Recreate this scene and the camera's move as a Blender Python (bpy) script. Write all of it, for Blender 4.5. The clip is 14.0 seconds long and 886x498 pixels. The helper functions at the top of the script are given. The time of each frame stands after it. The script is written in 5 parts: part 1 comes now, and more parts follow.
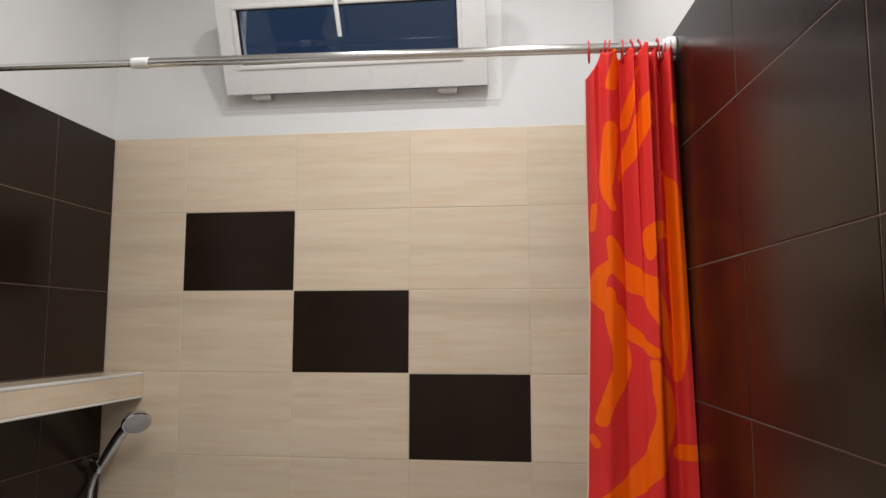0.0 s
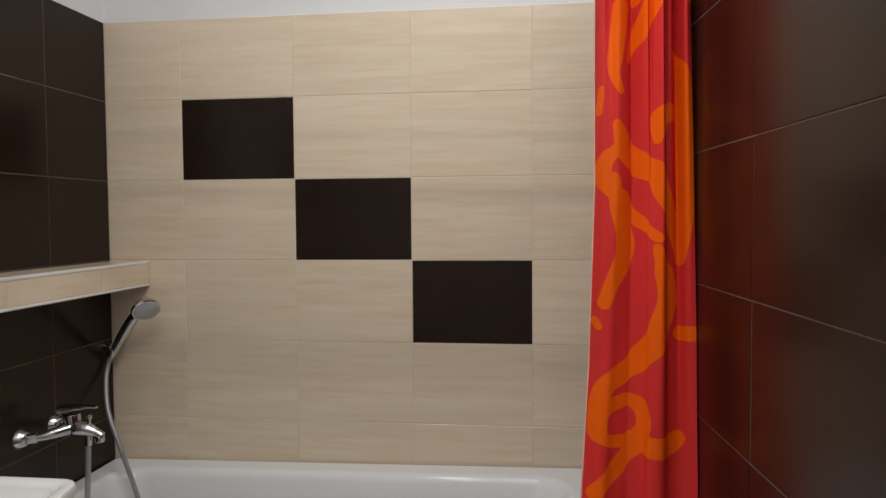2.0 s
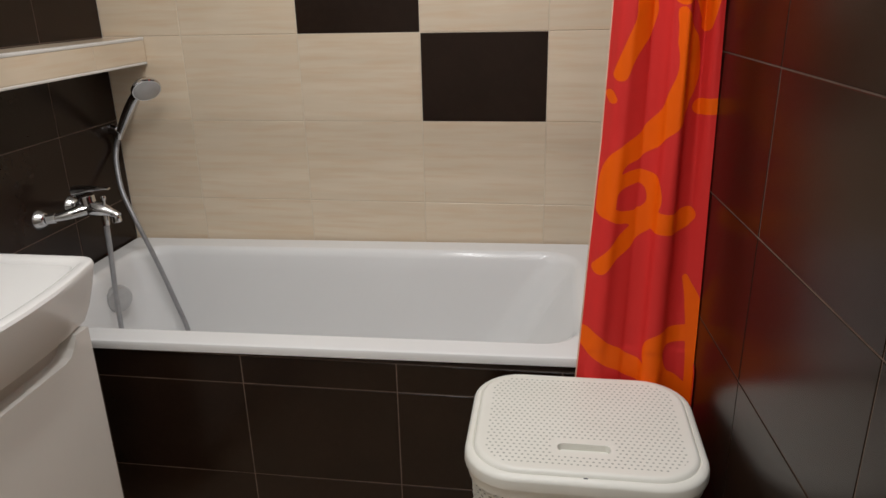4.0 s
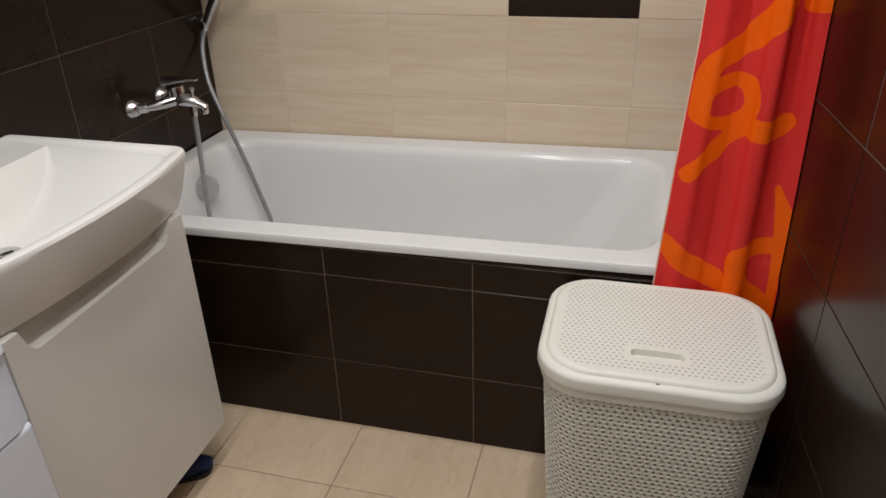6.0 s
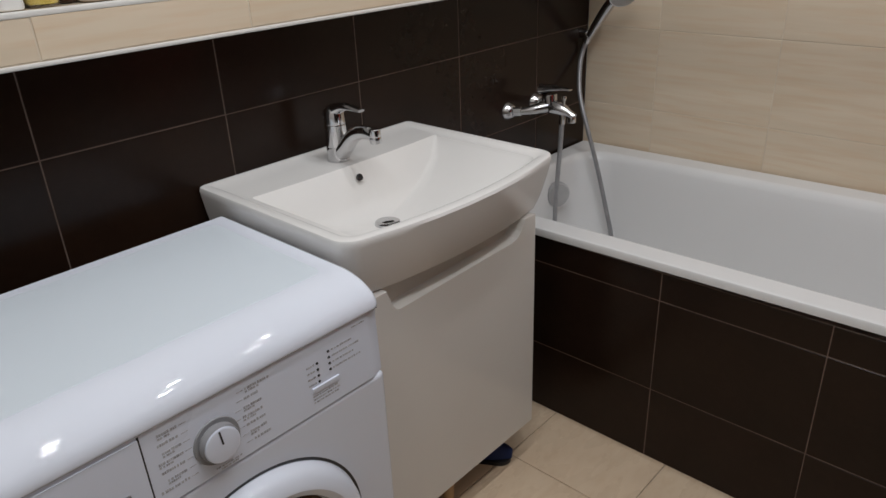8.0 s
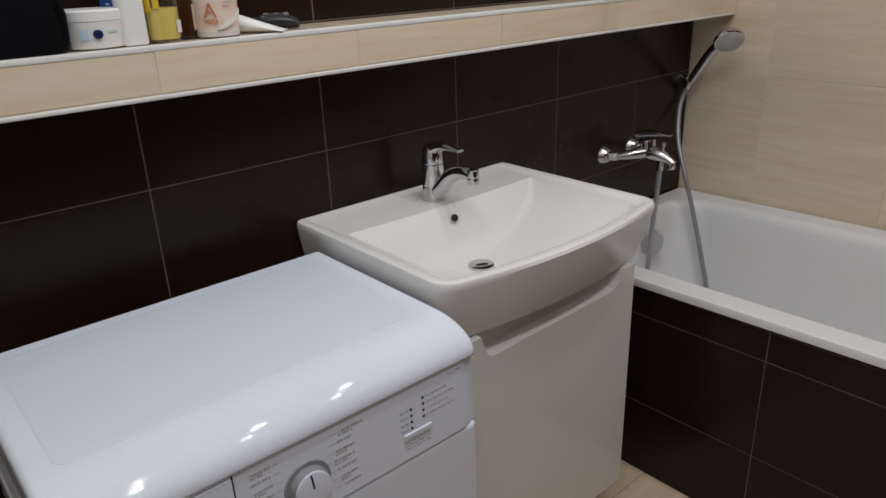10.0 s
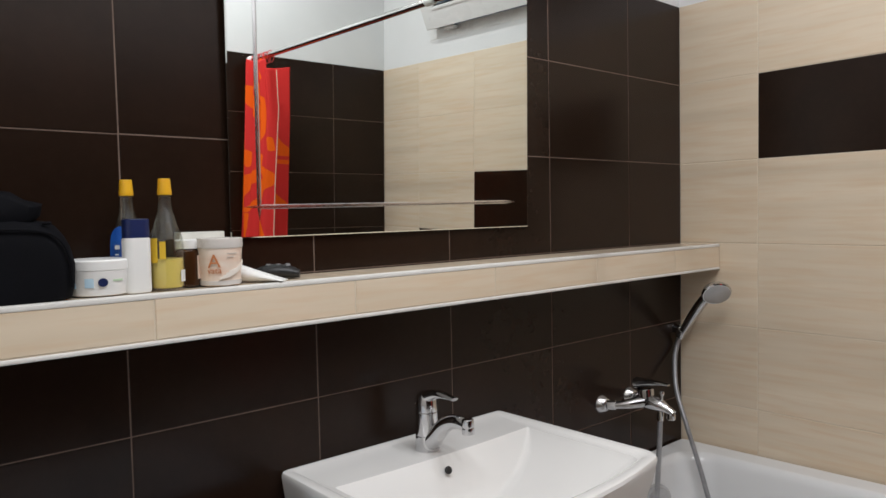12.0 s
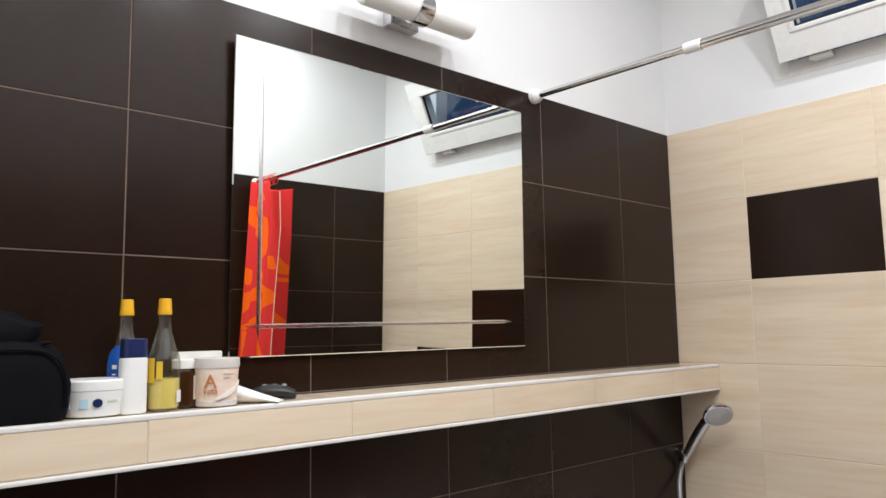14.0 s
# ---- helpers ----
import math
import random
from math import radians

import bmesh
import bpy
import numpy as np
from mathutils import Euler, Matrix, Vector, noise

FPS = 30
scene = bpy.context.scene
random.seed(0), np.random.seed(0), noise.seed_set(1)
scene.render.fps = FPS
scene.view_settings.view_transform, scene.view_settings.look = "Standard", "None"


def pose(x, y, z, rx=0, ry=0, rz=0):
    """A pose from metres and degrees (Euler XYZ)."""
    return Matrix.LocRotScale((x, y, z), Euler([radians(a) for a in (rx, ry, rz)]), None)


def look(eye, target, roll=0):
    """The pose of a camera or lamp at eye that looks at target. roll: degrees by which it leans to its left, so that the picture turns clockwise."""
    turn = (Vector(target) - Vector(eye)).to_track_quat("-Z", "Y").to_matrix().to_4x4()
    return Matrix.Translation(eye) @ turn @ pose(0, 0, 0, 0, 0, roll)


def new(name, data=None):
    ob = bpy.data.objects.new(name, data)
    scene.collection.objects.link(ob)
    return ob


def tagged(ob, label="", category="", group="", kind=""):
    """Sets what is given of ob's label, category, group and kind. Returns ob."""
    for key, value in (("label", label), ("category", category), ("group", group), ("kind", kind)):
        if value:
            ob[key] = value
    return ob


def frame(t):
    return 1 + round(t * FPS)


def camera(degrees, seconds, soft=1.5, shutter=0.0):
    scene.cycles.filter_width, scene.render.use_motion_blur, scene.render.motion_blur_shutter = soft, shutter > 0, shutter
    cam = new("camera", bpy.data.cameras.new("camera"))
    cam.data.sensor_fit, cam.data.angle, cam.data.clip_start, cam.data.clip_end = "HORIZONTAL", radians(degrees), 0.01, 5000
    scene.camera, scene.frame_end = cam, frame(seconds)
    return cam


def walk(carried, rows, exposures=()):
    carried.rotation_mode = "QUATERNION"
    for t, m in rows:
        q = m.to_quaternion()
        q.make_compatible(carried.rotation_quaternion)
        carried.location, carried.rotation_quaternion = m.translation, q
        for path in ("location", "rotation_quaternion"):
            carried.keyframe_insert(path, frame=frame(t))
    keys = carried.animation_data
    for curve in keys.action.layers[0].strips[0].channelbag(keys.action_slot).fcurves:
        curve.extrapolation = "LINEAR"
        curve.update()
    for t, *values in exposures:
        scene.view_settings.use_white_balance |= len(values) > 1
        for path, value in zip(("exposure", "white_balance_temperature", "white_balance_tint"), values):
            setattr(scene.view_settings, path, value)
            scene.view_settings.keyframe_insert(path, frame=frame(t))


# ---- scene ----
cam = camera(63.4, 14.0)
PATH = [
    (0, (1.473, -2.358, 1.45), (1.232, -0.384, 1.667), 0.0),
    (0.5, (1.471, -2.355, 1.448), (1.228, -0.379, 1.64), 0.1),
    (1, (1.467, -2.356, 1.447), (1.225, -0.375, 1.579), 0.0),
    (1.5, (1.467, -2.357, 1.445), (1.222, -0.373, 1.483), -0.1),
    (2, (1.462, -2.351, 1.444), (1.221, -0.368, 1.353), -0.4),
    (2.5, (1.463, -2.34, 1.439), (1.22, -0.37, 1.197), -0.5),
    (3, (1.467, -2.322, 1.432), (1.217, -0.378, 1.037), -0.7),
    (3.5, (1.48, -2.303, 1.422), (1.211, -0.394, 0.89), -1.0),
    (3.7, (1.482, -2.295, 1.422), (1.205, -0.405, 0.828), -1.1),
    (5.8, (1.467, -2.293, 1.418), (1.064, -0.566, 0.493), -1.6),
    (6, (1.467, -2.298, 1.419), (1.001, -0.587, 0.495), -1.6),
    (6.5, (1.484, -2.306, 1.428), (0.783, -0.669, 0.516), -2.4),
    (7, (1.468, -2.296, 1.428), (0.556, -0.763, 0.524), -3.1),
    (7.5, (1.446, -2.320, 1.425), (0.357, -0.891, 0.547), -3.0),
    (8, (1.421, -2.317, 1.416), (0.181, -1.001, 0.560), -2.4),
    (8.2, (1.412, -2.316, 1.416), (0.122, -1.040, 0.559), -2.3),
    (10.3, (1.348, -2.325, 1.411), (-0.082, -1.118, 0.713), -2.0),
    (10.5, (1.345, -2.321, 1.411), (-0.101, -1.092, 0.782), -2.0),
    (11, (1.345, -2.313, 1.409), (-0.131, -1.040, 0.965), -1.8),
    (11.5, (1.346, -2.309, 1.411), (-0.148, -1.004, 1.151), -1.5),
    (12, (1.353, -2.309, 1.42), (-0.148, -0.991, 1.32), -1.2),
    (12.5, (1.357, -2.312, 1.426), (-0.142, -0.988, 1.457), -1.1),
    (13, (1.363, -2.313, 1.424), (-0.132, -0.992, 1.559), -1.1),
    (13.5, (1.368, -2.315, 1.425), (-0.123, -0.997, 1.622), -1.0),
    (14, (1.367, -2.319, 1.426), (-0.119, -1.0, 1.651), -1.0),
]
EXPOSURES = [(0.0, -0.54, 6450, 10), (2.0, -0.67, 6350, 10), (3.5, -0.46, 6450, 10), (6.0, -0.29, 6450, 10), (7.0, -0.48, 6300, 10), (8.0, -0.62, 6200, 10), (10.5, -0.70, 6200, 10), (11.5, -0.55, 6200, 10), (12.5, -0.17, 6150, 10), (14.0, 0.10, 6150, 10)]
walk(cam, [(t, look(eye, target, roll)) for t, eye, target, roll in PATH], EXPOSURES)


# ---- world and light ----
world = bpy.data.worlds.new("dusk")
scene.world = world
world.use_nodes = True
world.node_tree.nodes["Background"].inputs[0].default_value = (0.040, 0.072, 0.135, 1)
world.node_tree.nodes["Background"].inputs[1].default_value = 0.8

RX = 1.8296        # right wall, where it turns about TURN_Y
TURN_Y, LEAN = -1.10, 3.78     # the right wall is not square to the others
OUT = 1.96         # floor and ceiling reach under the slanting wall
FY = -2.95         # wall behind the camera
CEIL = 2.95
TILE_TOP = 2.12
DOWNLIGHTS = [(lx, ly) for ly in (-0.80, -1.28, -1.80, -2.34) for lx in (0.92, 1.47)]
for lx, ly in DOWNLIGHTS:
    d = bpy.data.lights.new("downlight_bulb", "AREA")
    d.shape, d.size, d.energy, d.color, d.spread = "DISK", 0.075, 6.1, (1.0, 0.985, 0.975), radians(178)
    new("downlight_bulb", d).matrix_world = pose(lx, ly, CEIL - 0.025)


# ---- materials ----
def mat(name, c1, c2=None, rough=0.4, metal=0.0, scale=6.0, stretch=(1, 1, 1), bump=0.0, bump_scale=60.0,
        rvar=0.08, fine=None, fine_amount=0.25, fine_mult=7.0, rand=0.0, coat=0.0, trans=0.0, ior=1.45, sheen=0.0, detail=4.0, spec=0.5):
    m = bpy.data.materials.new(name)
    m.use_nodes = True
    nt, b = m.node_tree, m.node_tree.nodes["Principled BSDF"]
    N, L = nt.nodes.new, nt.links.new
    b.inputs["Metallic"].default_value = metal
    b.inputs["Roughness"].default_value = rough
    b.inputs["IOR"].default_value = ior
    b.inputs["Coat Weight"].default_value = coat
    b.inputs["Coat Roughness"].default_value = 0.08
    b.inputs["Transmission Weight"].default_value = trans
    b.inputs["Sheen Weight"].default_value = sheen
    b.inputs["Specular IOR Level"].default_value = spec
    b.inputs["Base Color"].default_value = (*c1, 1)
    if c2 is None:
        c2 = tuple(v * 0.9 for v in c1)
    tc, mp = N("ShaderNodeTexCoord"), N("ShaderNodeMapping")
    mp.inputs["Scale"].default_value = stretch
    L(tc.outputs["Object"], mp.inputs["Vector"])
    vec = mp.outputs["Vector"]
    info = N("ShaderNodeObjectInfo")
    if rand:
        ad, mu = N("ShaderNodeVectorMath"), N("ShaderNodeMath")
        mu.operation, mu.inputs[1].default_value = "MULTIPLY", 37.0
        L(info.outputs["Random"], mu.inputs[0])
        L(mp.outputs["Vector"], ad.inputs[0])
        L(mu.outputs[0], ad.inputs[1])
        vec = ad.outputs[0]
    n1 = N("ShaderNodeTexNoise")
    n1.inputs["Scale"].default_value, n1.inputs["Detail"].default_value = scale, detail
    L(vec, n1.inputs["Vector"])
    ramp = N("ShaderNodeMapRange")
    ramp.inputs[1].default_value, ramp.inputs[2].default_value = 0.3, 0.7
    L(n1.outputs["Fac"], ramp.inputs[0])
    mix = N("ShaderNodeMix")
    mix.data_type = "RGBA"
    mix.inputs[6].default_value, mix.inputs[7].default_value = (*c1, 1), (*c2, 1)
    L(ramp.outputs[0], mix.inputs[0])
    out = mix.outputs[2]
    if fine is not None:
        n2 = N("ShaderNodeTexNoise")
        n2.inputs["Scale"].default_value, n2.inputs["Detail"].default_value = scale * fine_mult, 3
        L(vec, n2.inputs["Vector"])
        r2 = N("ShaderNodeMapRange")
        r2.inputs[1].default_value, r2.inputs[2].default_value = 0.45, 0.72
        r2.inputs[4].default_value = fine_amount
        L(n2.outputs["Fac"], r2.inputs[0])
        m2 = N("ShaderNodeMix")
        m2.data_type = "RGBA"
        m2.inputs[7].default_value = (*fine, 1)
        L(r2.outputs[0], m2.inputs[0])
        L(out, m2.inputs[6])
        out = m2.outputs[2]
    if rand:
        hs, mr = N("ShaderNodeHueSaturation"), N("ShaderNodeMapRange")
        mr.inputs[3].default_value, mr.inputs[4].default_value = 1 - rand, 1 + rand
        L(info.outputs["Random"], mr.inputs[0])
        L(mr.outputs[0], hs.inputs["Value"])
        L(out, hs.inputs["Color"])
        out = hs.outputs["Color"]
    L(out, b.inputs["Base Color"])
    rr = N("ShaderNodeMapRange")
    rr.inputs[3].default_value, rr.inputs[4].default_value = max(rough - rvar, 0.01), rough + rvar
    n3 = N("ShaderNodeTexNoise")
    n3.inputs["Scale"].default_value, n3.inputs["Detail"].default_value = scale * 2.3, 5
    L(vec, n3.inputs["Vector"])
    L(n3.outputs["Fac"], rr.inputs[0])
    L(rr.outputs[0], b.inputs["Roughness"])
    if bump:
        n4, bp = N("ShaderNodeTexNoise"), N("ShaderNodeBump")
        n4.inputs["Scale"].default_value, n4.inputs["Detail"].default_value = bump_scale, 4
        bp.inputs["Strength"].default_value, bp.inputs["Distance"].default_value = bump, 0.002
        L(vec, n4.inputs["Vector"])
        L(n4.outputs["Fac"], bp.inputs["Height"])
        L(bp.outputs[0], b.inputs["Normal"])
    return m


M_PLASTER = mat("white_plaster", (0.745, 0.745, 0.74), (0.71, 0.71, 0.705), 0.65, scale=3, bump=0.25, bump_scale=120)
M_CEIL = mat("ceiling_paint", (0.80, 0.79, 0.77), (0.77, 0.76, 0.73), 0.75, scale=2, bump=0.2, bump_scale=150)
# paint of the unseen front wall, pale so that it throws light back
M_PLAIN = mat("pale_bounce_wall", (0.78, 0.76, 0.72), (0.75, 0.73, 0.69), 0.6, scale=2, bump=0.2, bump_scale=120)
M_CREAM = mat("cream_tile_glaze", (0.76, 0.645, 0.495), (0.69, 0.575, 0.43), 0.17, scale=4.2, stretch=(0.45, 5.6, 1), fine=(0.67, 0.475, 0.295), fine_amount=0.45, fine_mult=2.6,
              bump=0.04, bump_scale=9, rand=0.035, detail=6)
M_DARK = mat("dark_brown_tile_glaze", (0.0190, 0.0096, 0.0056), (0.0145, 0.0074, 0.0044), 0.24, scale=5, stretch=(1.5, 1.5, 1), fine=(0.030, 0.018, 0.012), fine_amount=0.16,
             bump=0.02, bump_scale=22, rand=0.10, rvar=0.02, spec=0.27)
M_FLOOR = mat("cream_floor_tile", (0.66, 0.52, 0.37), (0.60, 0.46, 0.32), 0.28, scale=4, stretch=(2.2, 0.9, 1), fine=(0.54, 0.38, 0.24), fine_amount=0.35, bump=0.05, bump_scale=20, rand=0.03)
M_GROUT_LIGHT = mat("cream_grout", (0.72, 0.62, 0.49), (0.65, 0.56, 0.44), 0.85, scale=30, bump=0.4, bump_scale=300)
M_GROUT_DARK = mat("brown_grout", (0.20, 0.138, 0.107), (0.140, 0.097, 0.076), 0.85, scale=14, bump=0.4, bump_scale=300)
M_GROUT_FLOOR = mat("grey_brown_grout", (0.36, 0.29, 0.22), (0.28, 0.22, 0.17), 0.85, scale=20, bump=0.4, bump_scale=300)
M_TRIM = mat("white_trim", (0.78, 0.77, 0.73), (0.72, 0.70, 0.66), 0.4, scale=10)
M_ACRYL = mat("white_acrylic", (0.765, 0.765, 0.76), (0.74, 0.74, 0.735), 0.16, scale=2.5, rvar=0.05)
M_CERAMIC = mat("white_ceramic", (0.80, 0.785, 0.76), (0.77, 0.755, 0.73), 0.12, scale=3, rvar=0.04)
M_LACQUER = mat("warm_white_lacquer", (0.76, 0.735, 0.69), (0.73, 0.70, 0.655), 0.16, scale=3, rvar=0.04)
M_LACQUER_IN = mat("warm_white_board", (0.68, 0.63, 0.56), (0.62, 0.58, 0.51), 0.5, scale=5)
M_WASHER = mat("white_enamel", (0.755, 0.79, 0.87), (0.735, 0.77, 0.85), 0.03, scale=3, rvar=0.008, spec=0.32)
M_WPLATE = mat("pale_blue_plastic", (0.70, 0.765, 0.82), (0.695, 0.76, 0.815), 0.30, scale=2, rvar=0.02)
M_WPANEL = mat("panel_plastic", (0.75, 0.79, 0.89), (0.73, 0.77, 0.87), 0.3, scale=4)
M_PRINT = mat("grey_print", (0.26, 0.26, 0.28), (0.62, 0.63, 0.66), 0.5, scale=170)
M_DIAL = mat("dark_grey_plastic", (0.11, 0.11, 0.12), (0.09, 0.09, 0.10), 0.35, scale=15)
M_BLACK = mat("black_plastic", (0.012, 0.012, 0.013), (0.02, 0.02, 0.02), 0.4, scale=20)
M_GREYP = mat("grey_plastic", (0.30, 0.30, 0.31), (0.26, 0.26, 0.27), 0.35, scale=15)
M_CHROME = mat("chrome", (0.66, 0.66, 0.67), (0.60, 0.60, 0.61), 0.12, metal=1.0, scale=18, rvar=0.04)
M_HOSE = mat("metal_hose", (0.42, 0.42, 0.43), (0.34, 0.34, 0.35), 0.42, metal=0.55, scale=40)
M_STEEL = mat("polished_steel", (0.70, 0.69, 0.68), (0.66, 0.65, 0.64), 0.17, metal=1.0, scale=12, stretch=(0.2, 4, 4), rvar=0.02)
M_SATIN = mat("satin_grey_plastic", (0.50, 0.50, 0.50), (0.44, 0.44, 0.44), 0.35, metal=0.3, scale=30)
M_MIRROR = mat("mirror_silver", (0.80, 0.835, 0.81), (0.79, 0.825, 0.80), 0.008, metal=1.0, rvar=0.004)
M_ETCH = mat("etched_groove", (0.78, 0.78, 0.78), (0.70, 0.70, 0.70), 0.22, metal=1.0, scale=25)
M_IVORY = mat("ivory_plastic", (0.76, 0.75, 0.69), (0.73, 0.72, 0.655), 0.38, scale=8, bump=0.05, bump_scale=150)
# painted shade: dark colours for the dim inside of the basket's and lid's holes
M_HOLE_SHADE = mat("basket_hole_shade", (0.20, 0.185, 0.15), (0.15, 0.14, 0.11), 0.8, scale=30)
M_SLOT_SHADE = mat("lid_slot_shade", (0.42, 0.43, 0.385), (0.36, 0.37, 0.33), 0.7, scale=30)
M_PVC = mat("white_pvc", (0.79, 0.785, 0.765), (0.77, 0.765, 0.745), 0.28, scale=5)
M_GASKET = mat("black_rubber", (0.01, 0.01, 0.011), None, 0.6, scale=20)
M_YELLOW = mat("yellow_plastic", (0.80, 0.44, 0.015), (0.75, 0.39, 0.012), 0.35, scale=20)
M_LIQUID = mat("yellow_liquid", (0.80, 0.63, 0.17), (0.73, 0.56, 0.14), 0.15, scale=20)
M_YLABEL = mat("yellow_paper", (0.78, 0.52, 0.03), (0.72, 0.47, 0.03), 0.5, scale=30)
M_BLUE = mat("blue_paper", (0.02, 0.13, 0.52), (0.02, 0.10, 0.45), 0.4, scale=30)
M_NAVY = mat("navy_plastic", (0.010, 0.018, 0.075), (0.014, 0.022, 0.09), 0.35, scale=20)
M_SLIPPER = mat("navy_cloth", (0.014, 0.028, 0.11), (0.010, 0.020, 0.08), 0.75, scale=40, bump=0.3, bump_scale=300)
M_WPLASTIC = mat("white_plastic", (0.83, 0.825, 0.80), (0.80, 0.795, 0.77), 0.32, scale=12)
M_BROWN = mat("brown_glass", (0.035, 0.014, 0.005), (0.05, 0.02, 0.007), 0.12, scale=15)
M_PEACH = mat("peach_label", (0.80, 0.60, 0.47), (0.83, 0.73, 0.63), 0.35, scale=14, stretch=(1, 1, 5))
M_STRIPE = mat("pale_stripe", (0.86, 0.80, 0.72), (0.83, 0.76, 0.68), 0.35, scale=30)
M_RUST = mat("rust_print", (0.55, 0.20, 0.07), (0.50, 0.18, 0.06), 0.5, scale=40)
M_CLOUDY = mat("cloudy_plastic", (0.66, 0.62, 0.58), (0.60, 0.56, 0.52), 0.25, scale=20)
M_CLOTH = mat("black_nylon", (0.0024, 0.0025, 0.0036), (0.0042, 0.0044, 0.0062), 0.75, scale=9, bump=0.12, bump_scale=700, spec=0.12)
M_PALEBLUE = mat("pale_blue_print", (0.42, 0.62, 0.78), (0.5, 0.68, 0.8), 0.4, scale=30)
M_GREENP = mat("pale_green_print", (0.55, 0.70, 0.50), None, 0.4, scale=30)
M_WOOD = mat("pale_wood", (0.50, 0.33, 0.17), (0.42, 0.26, 0.12), 0.5, scale=10, stretch=(1, 1, 8), bump=0.15, bump_scale=60)
M_OPAL = mat("opal_glass", (0.80, 0.79, 0.76), (0.78, 0.77, 0.74), 0.22, scale=6)
M_HEM = mat("pale_hem", (0.75, 0.55, 0.42), (0.7, 0.45, 0.34), 0.7, scale=40)


def clear_glass(name, tint, gloss_rough=0.02, clear=0.9):
    m = bpy.data.materials.new(name)
    m.use_nodes = True
    nt = m.node_tree
    nt.nodes.remove(nt.nodes["Principled BSDF"])
    N, L = nt.nodes.new, nt.links.new
    tr, gl, mx = N("ShaderNodeBsdfTransparent"), N("ShaderNodeBsdfGlossy"), N("ShaderNodeMixShader")
    lw, pw, sc = N("ShaderNodeLayerWeight"), N("ShaderNodeMath"), N("ShaderNodeMapRange")
    tr.inputs[0].default_value = (*tint, 1)
    gl.inputs["Roughness"].default_value = gloss_rough
    lw.inputs[0].default_value = 0.5
    pw.operation, pw.inputs[1].default_value = "POWER", 3.5
    sc.inputs[3].default_value, sc.inputs[4].default_value = 0.04, clear
    L(lw.outputs["Facing"], pw.inputs[0])
    L(pw.outputs[0], sc.inputs[0])
    L(sc.outputs[0], mx.inputs[0])
    L(tr.outputs[0], mx.inputs[1])
    L(gl.outputs[0], mx.inputs[2])
    L(mx.outputs[0], nt.nodes["Material Output"].inputs[0])
    return m


M_PANE = clear_glass("window_glass", (0.82, 0.88, 0.95))
M_BOTTLE = clear_glass("bottle_glass", (0.97, 0.98, 0.96), 0.05)
nt = M_BOTTLE.node_tree
haze, mixer = nt.nodes.new("ShaderNodeBsdfDiffuse"), nt.nodes.new("ShaderNodeMixShader")
haze.inputs[0].default_value = (0.62, 0.62, 0.58, 1)
mixer.inputs[0].default_value = 0.008
nt.links.new(nt.nodes["Mix Shader"].outputs[0], mixer.inputs[1])
nt.links.new(haze.outputs[0], mixer.inputs[2])
nt.links.new(mixer.outputs[0], nt.nodes["Material Output"].inputs[0])


def curtain_material():
    m = bpy.data.materials.new("printed_curtain_cloth")
    m.use_nodes = True
    nt, b = m.node_tree, m.node_tree.nodes["Principled BSDF"]
    N, L = nt.nodes.new, nt.links.new
    uv, at, lt = N("ShaderNodeTexCoord"), N("ShaderNodeAttribute"), N("ShaderNodeMath")
    at.attribute_name = "ribbon"
    lt.operation, lt.inputs[1].default_value = "LESS_THAN", 0.0
    L(at.outputs["Fac"], lt.inputs[0])
    mix = N("ShaderNodeMix")
    mix.data_type = "RGBA"
    mix.inputs[6].default_value = (0.80, 0.040, 0.036, 1)
    mix.inputs[7].default_value = (1.0, 0.145, 0.001, 1)
    L(lt.outputs[0], mix.inputs[0])
    wv, bp = N("ShaderNodeTexNoise"), N("ShaderNodeBump")
    wv.inputs["Scale"].default_value = 260
    bp.inputs["Strength"].default_value, bp.inputs["Distance"].default_value = 0.2, 0.001
    L(uv.outputs["UV"], wv.inputs["Vector"])
    L(wv.outputs["Fac"], bp.inputs["Height"])
    L(bp.outputs[0], b.inputs["Normal"])
    L(mix.outputs[2], b.inputs["Base Color"])
    b.inputs["Roughness"].default_value = 0.55
    b.inputs["Specular IOR Level"].default_value = 0.2
    thin, both = N("ShaderNodeBsdfTranslucent"), N("ShaderNodeMixShader")
    both.inputs[0].default_value = 0.18
    L(mix.outputs[2], thin.inputs[0])
    L(b.outputs[0], both.inputs[1])
    L(thin.outputs[0], both.inputs[2])
    L(both.outputs[0], nt.nodes["Material Output"].inputs[0])
    return m


M_CURTAIN = curtain_material()


# ---- mesh helpers ----
def link(name, bm, material, smooth=True):
    me = bpy.data.meshes.new(name)
    bmesh.ops.recalc_face_normals(bm, faces=bm.faces)
    bm.to_mesh(me)
    bm.free()
    if material:
        me.materials.append(material)
    if smooth:
        for p in me.polygons:
            p.use_smooth = True
        me.set_sharp_from_angle(angle=radians(38))
    ob = new(name, me)
    if smooth:
        wn = ob.modifiers.new("flat_faces", "WEIGHTED_NORMAL")
        wn.keep_sharp, wn.weight = True, 90
    return ob


def part(name, bm, material, parent, label=""):
    ob = link(name, bm, material)
    ob.parent = parent
    ob.matrix_parent_inverse = parent.matrix_world.inverted()
    return tagged(ob, label)


def thing(name, label, category, at=(0, 0, 0), group=""):
    ob = new(name)
    ob.empty_display_size = 0.05
    ob.matrix_world = Matrix.Translation(at)
    bpy.context.view_layer.update()
    return tagged(ob, label, category, group)


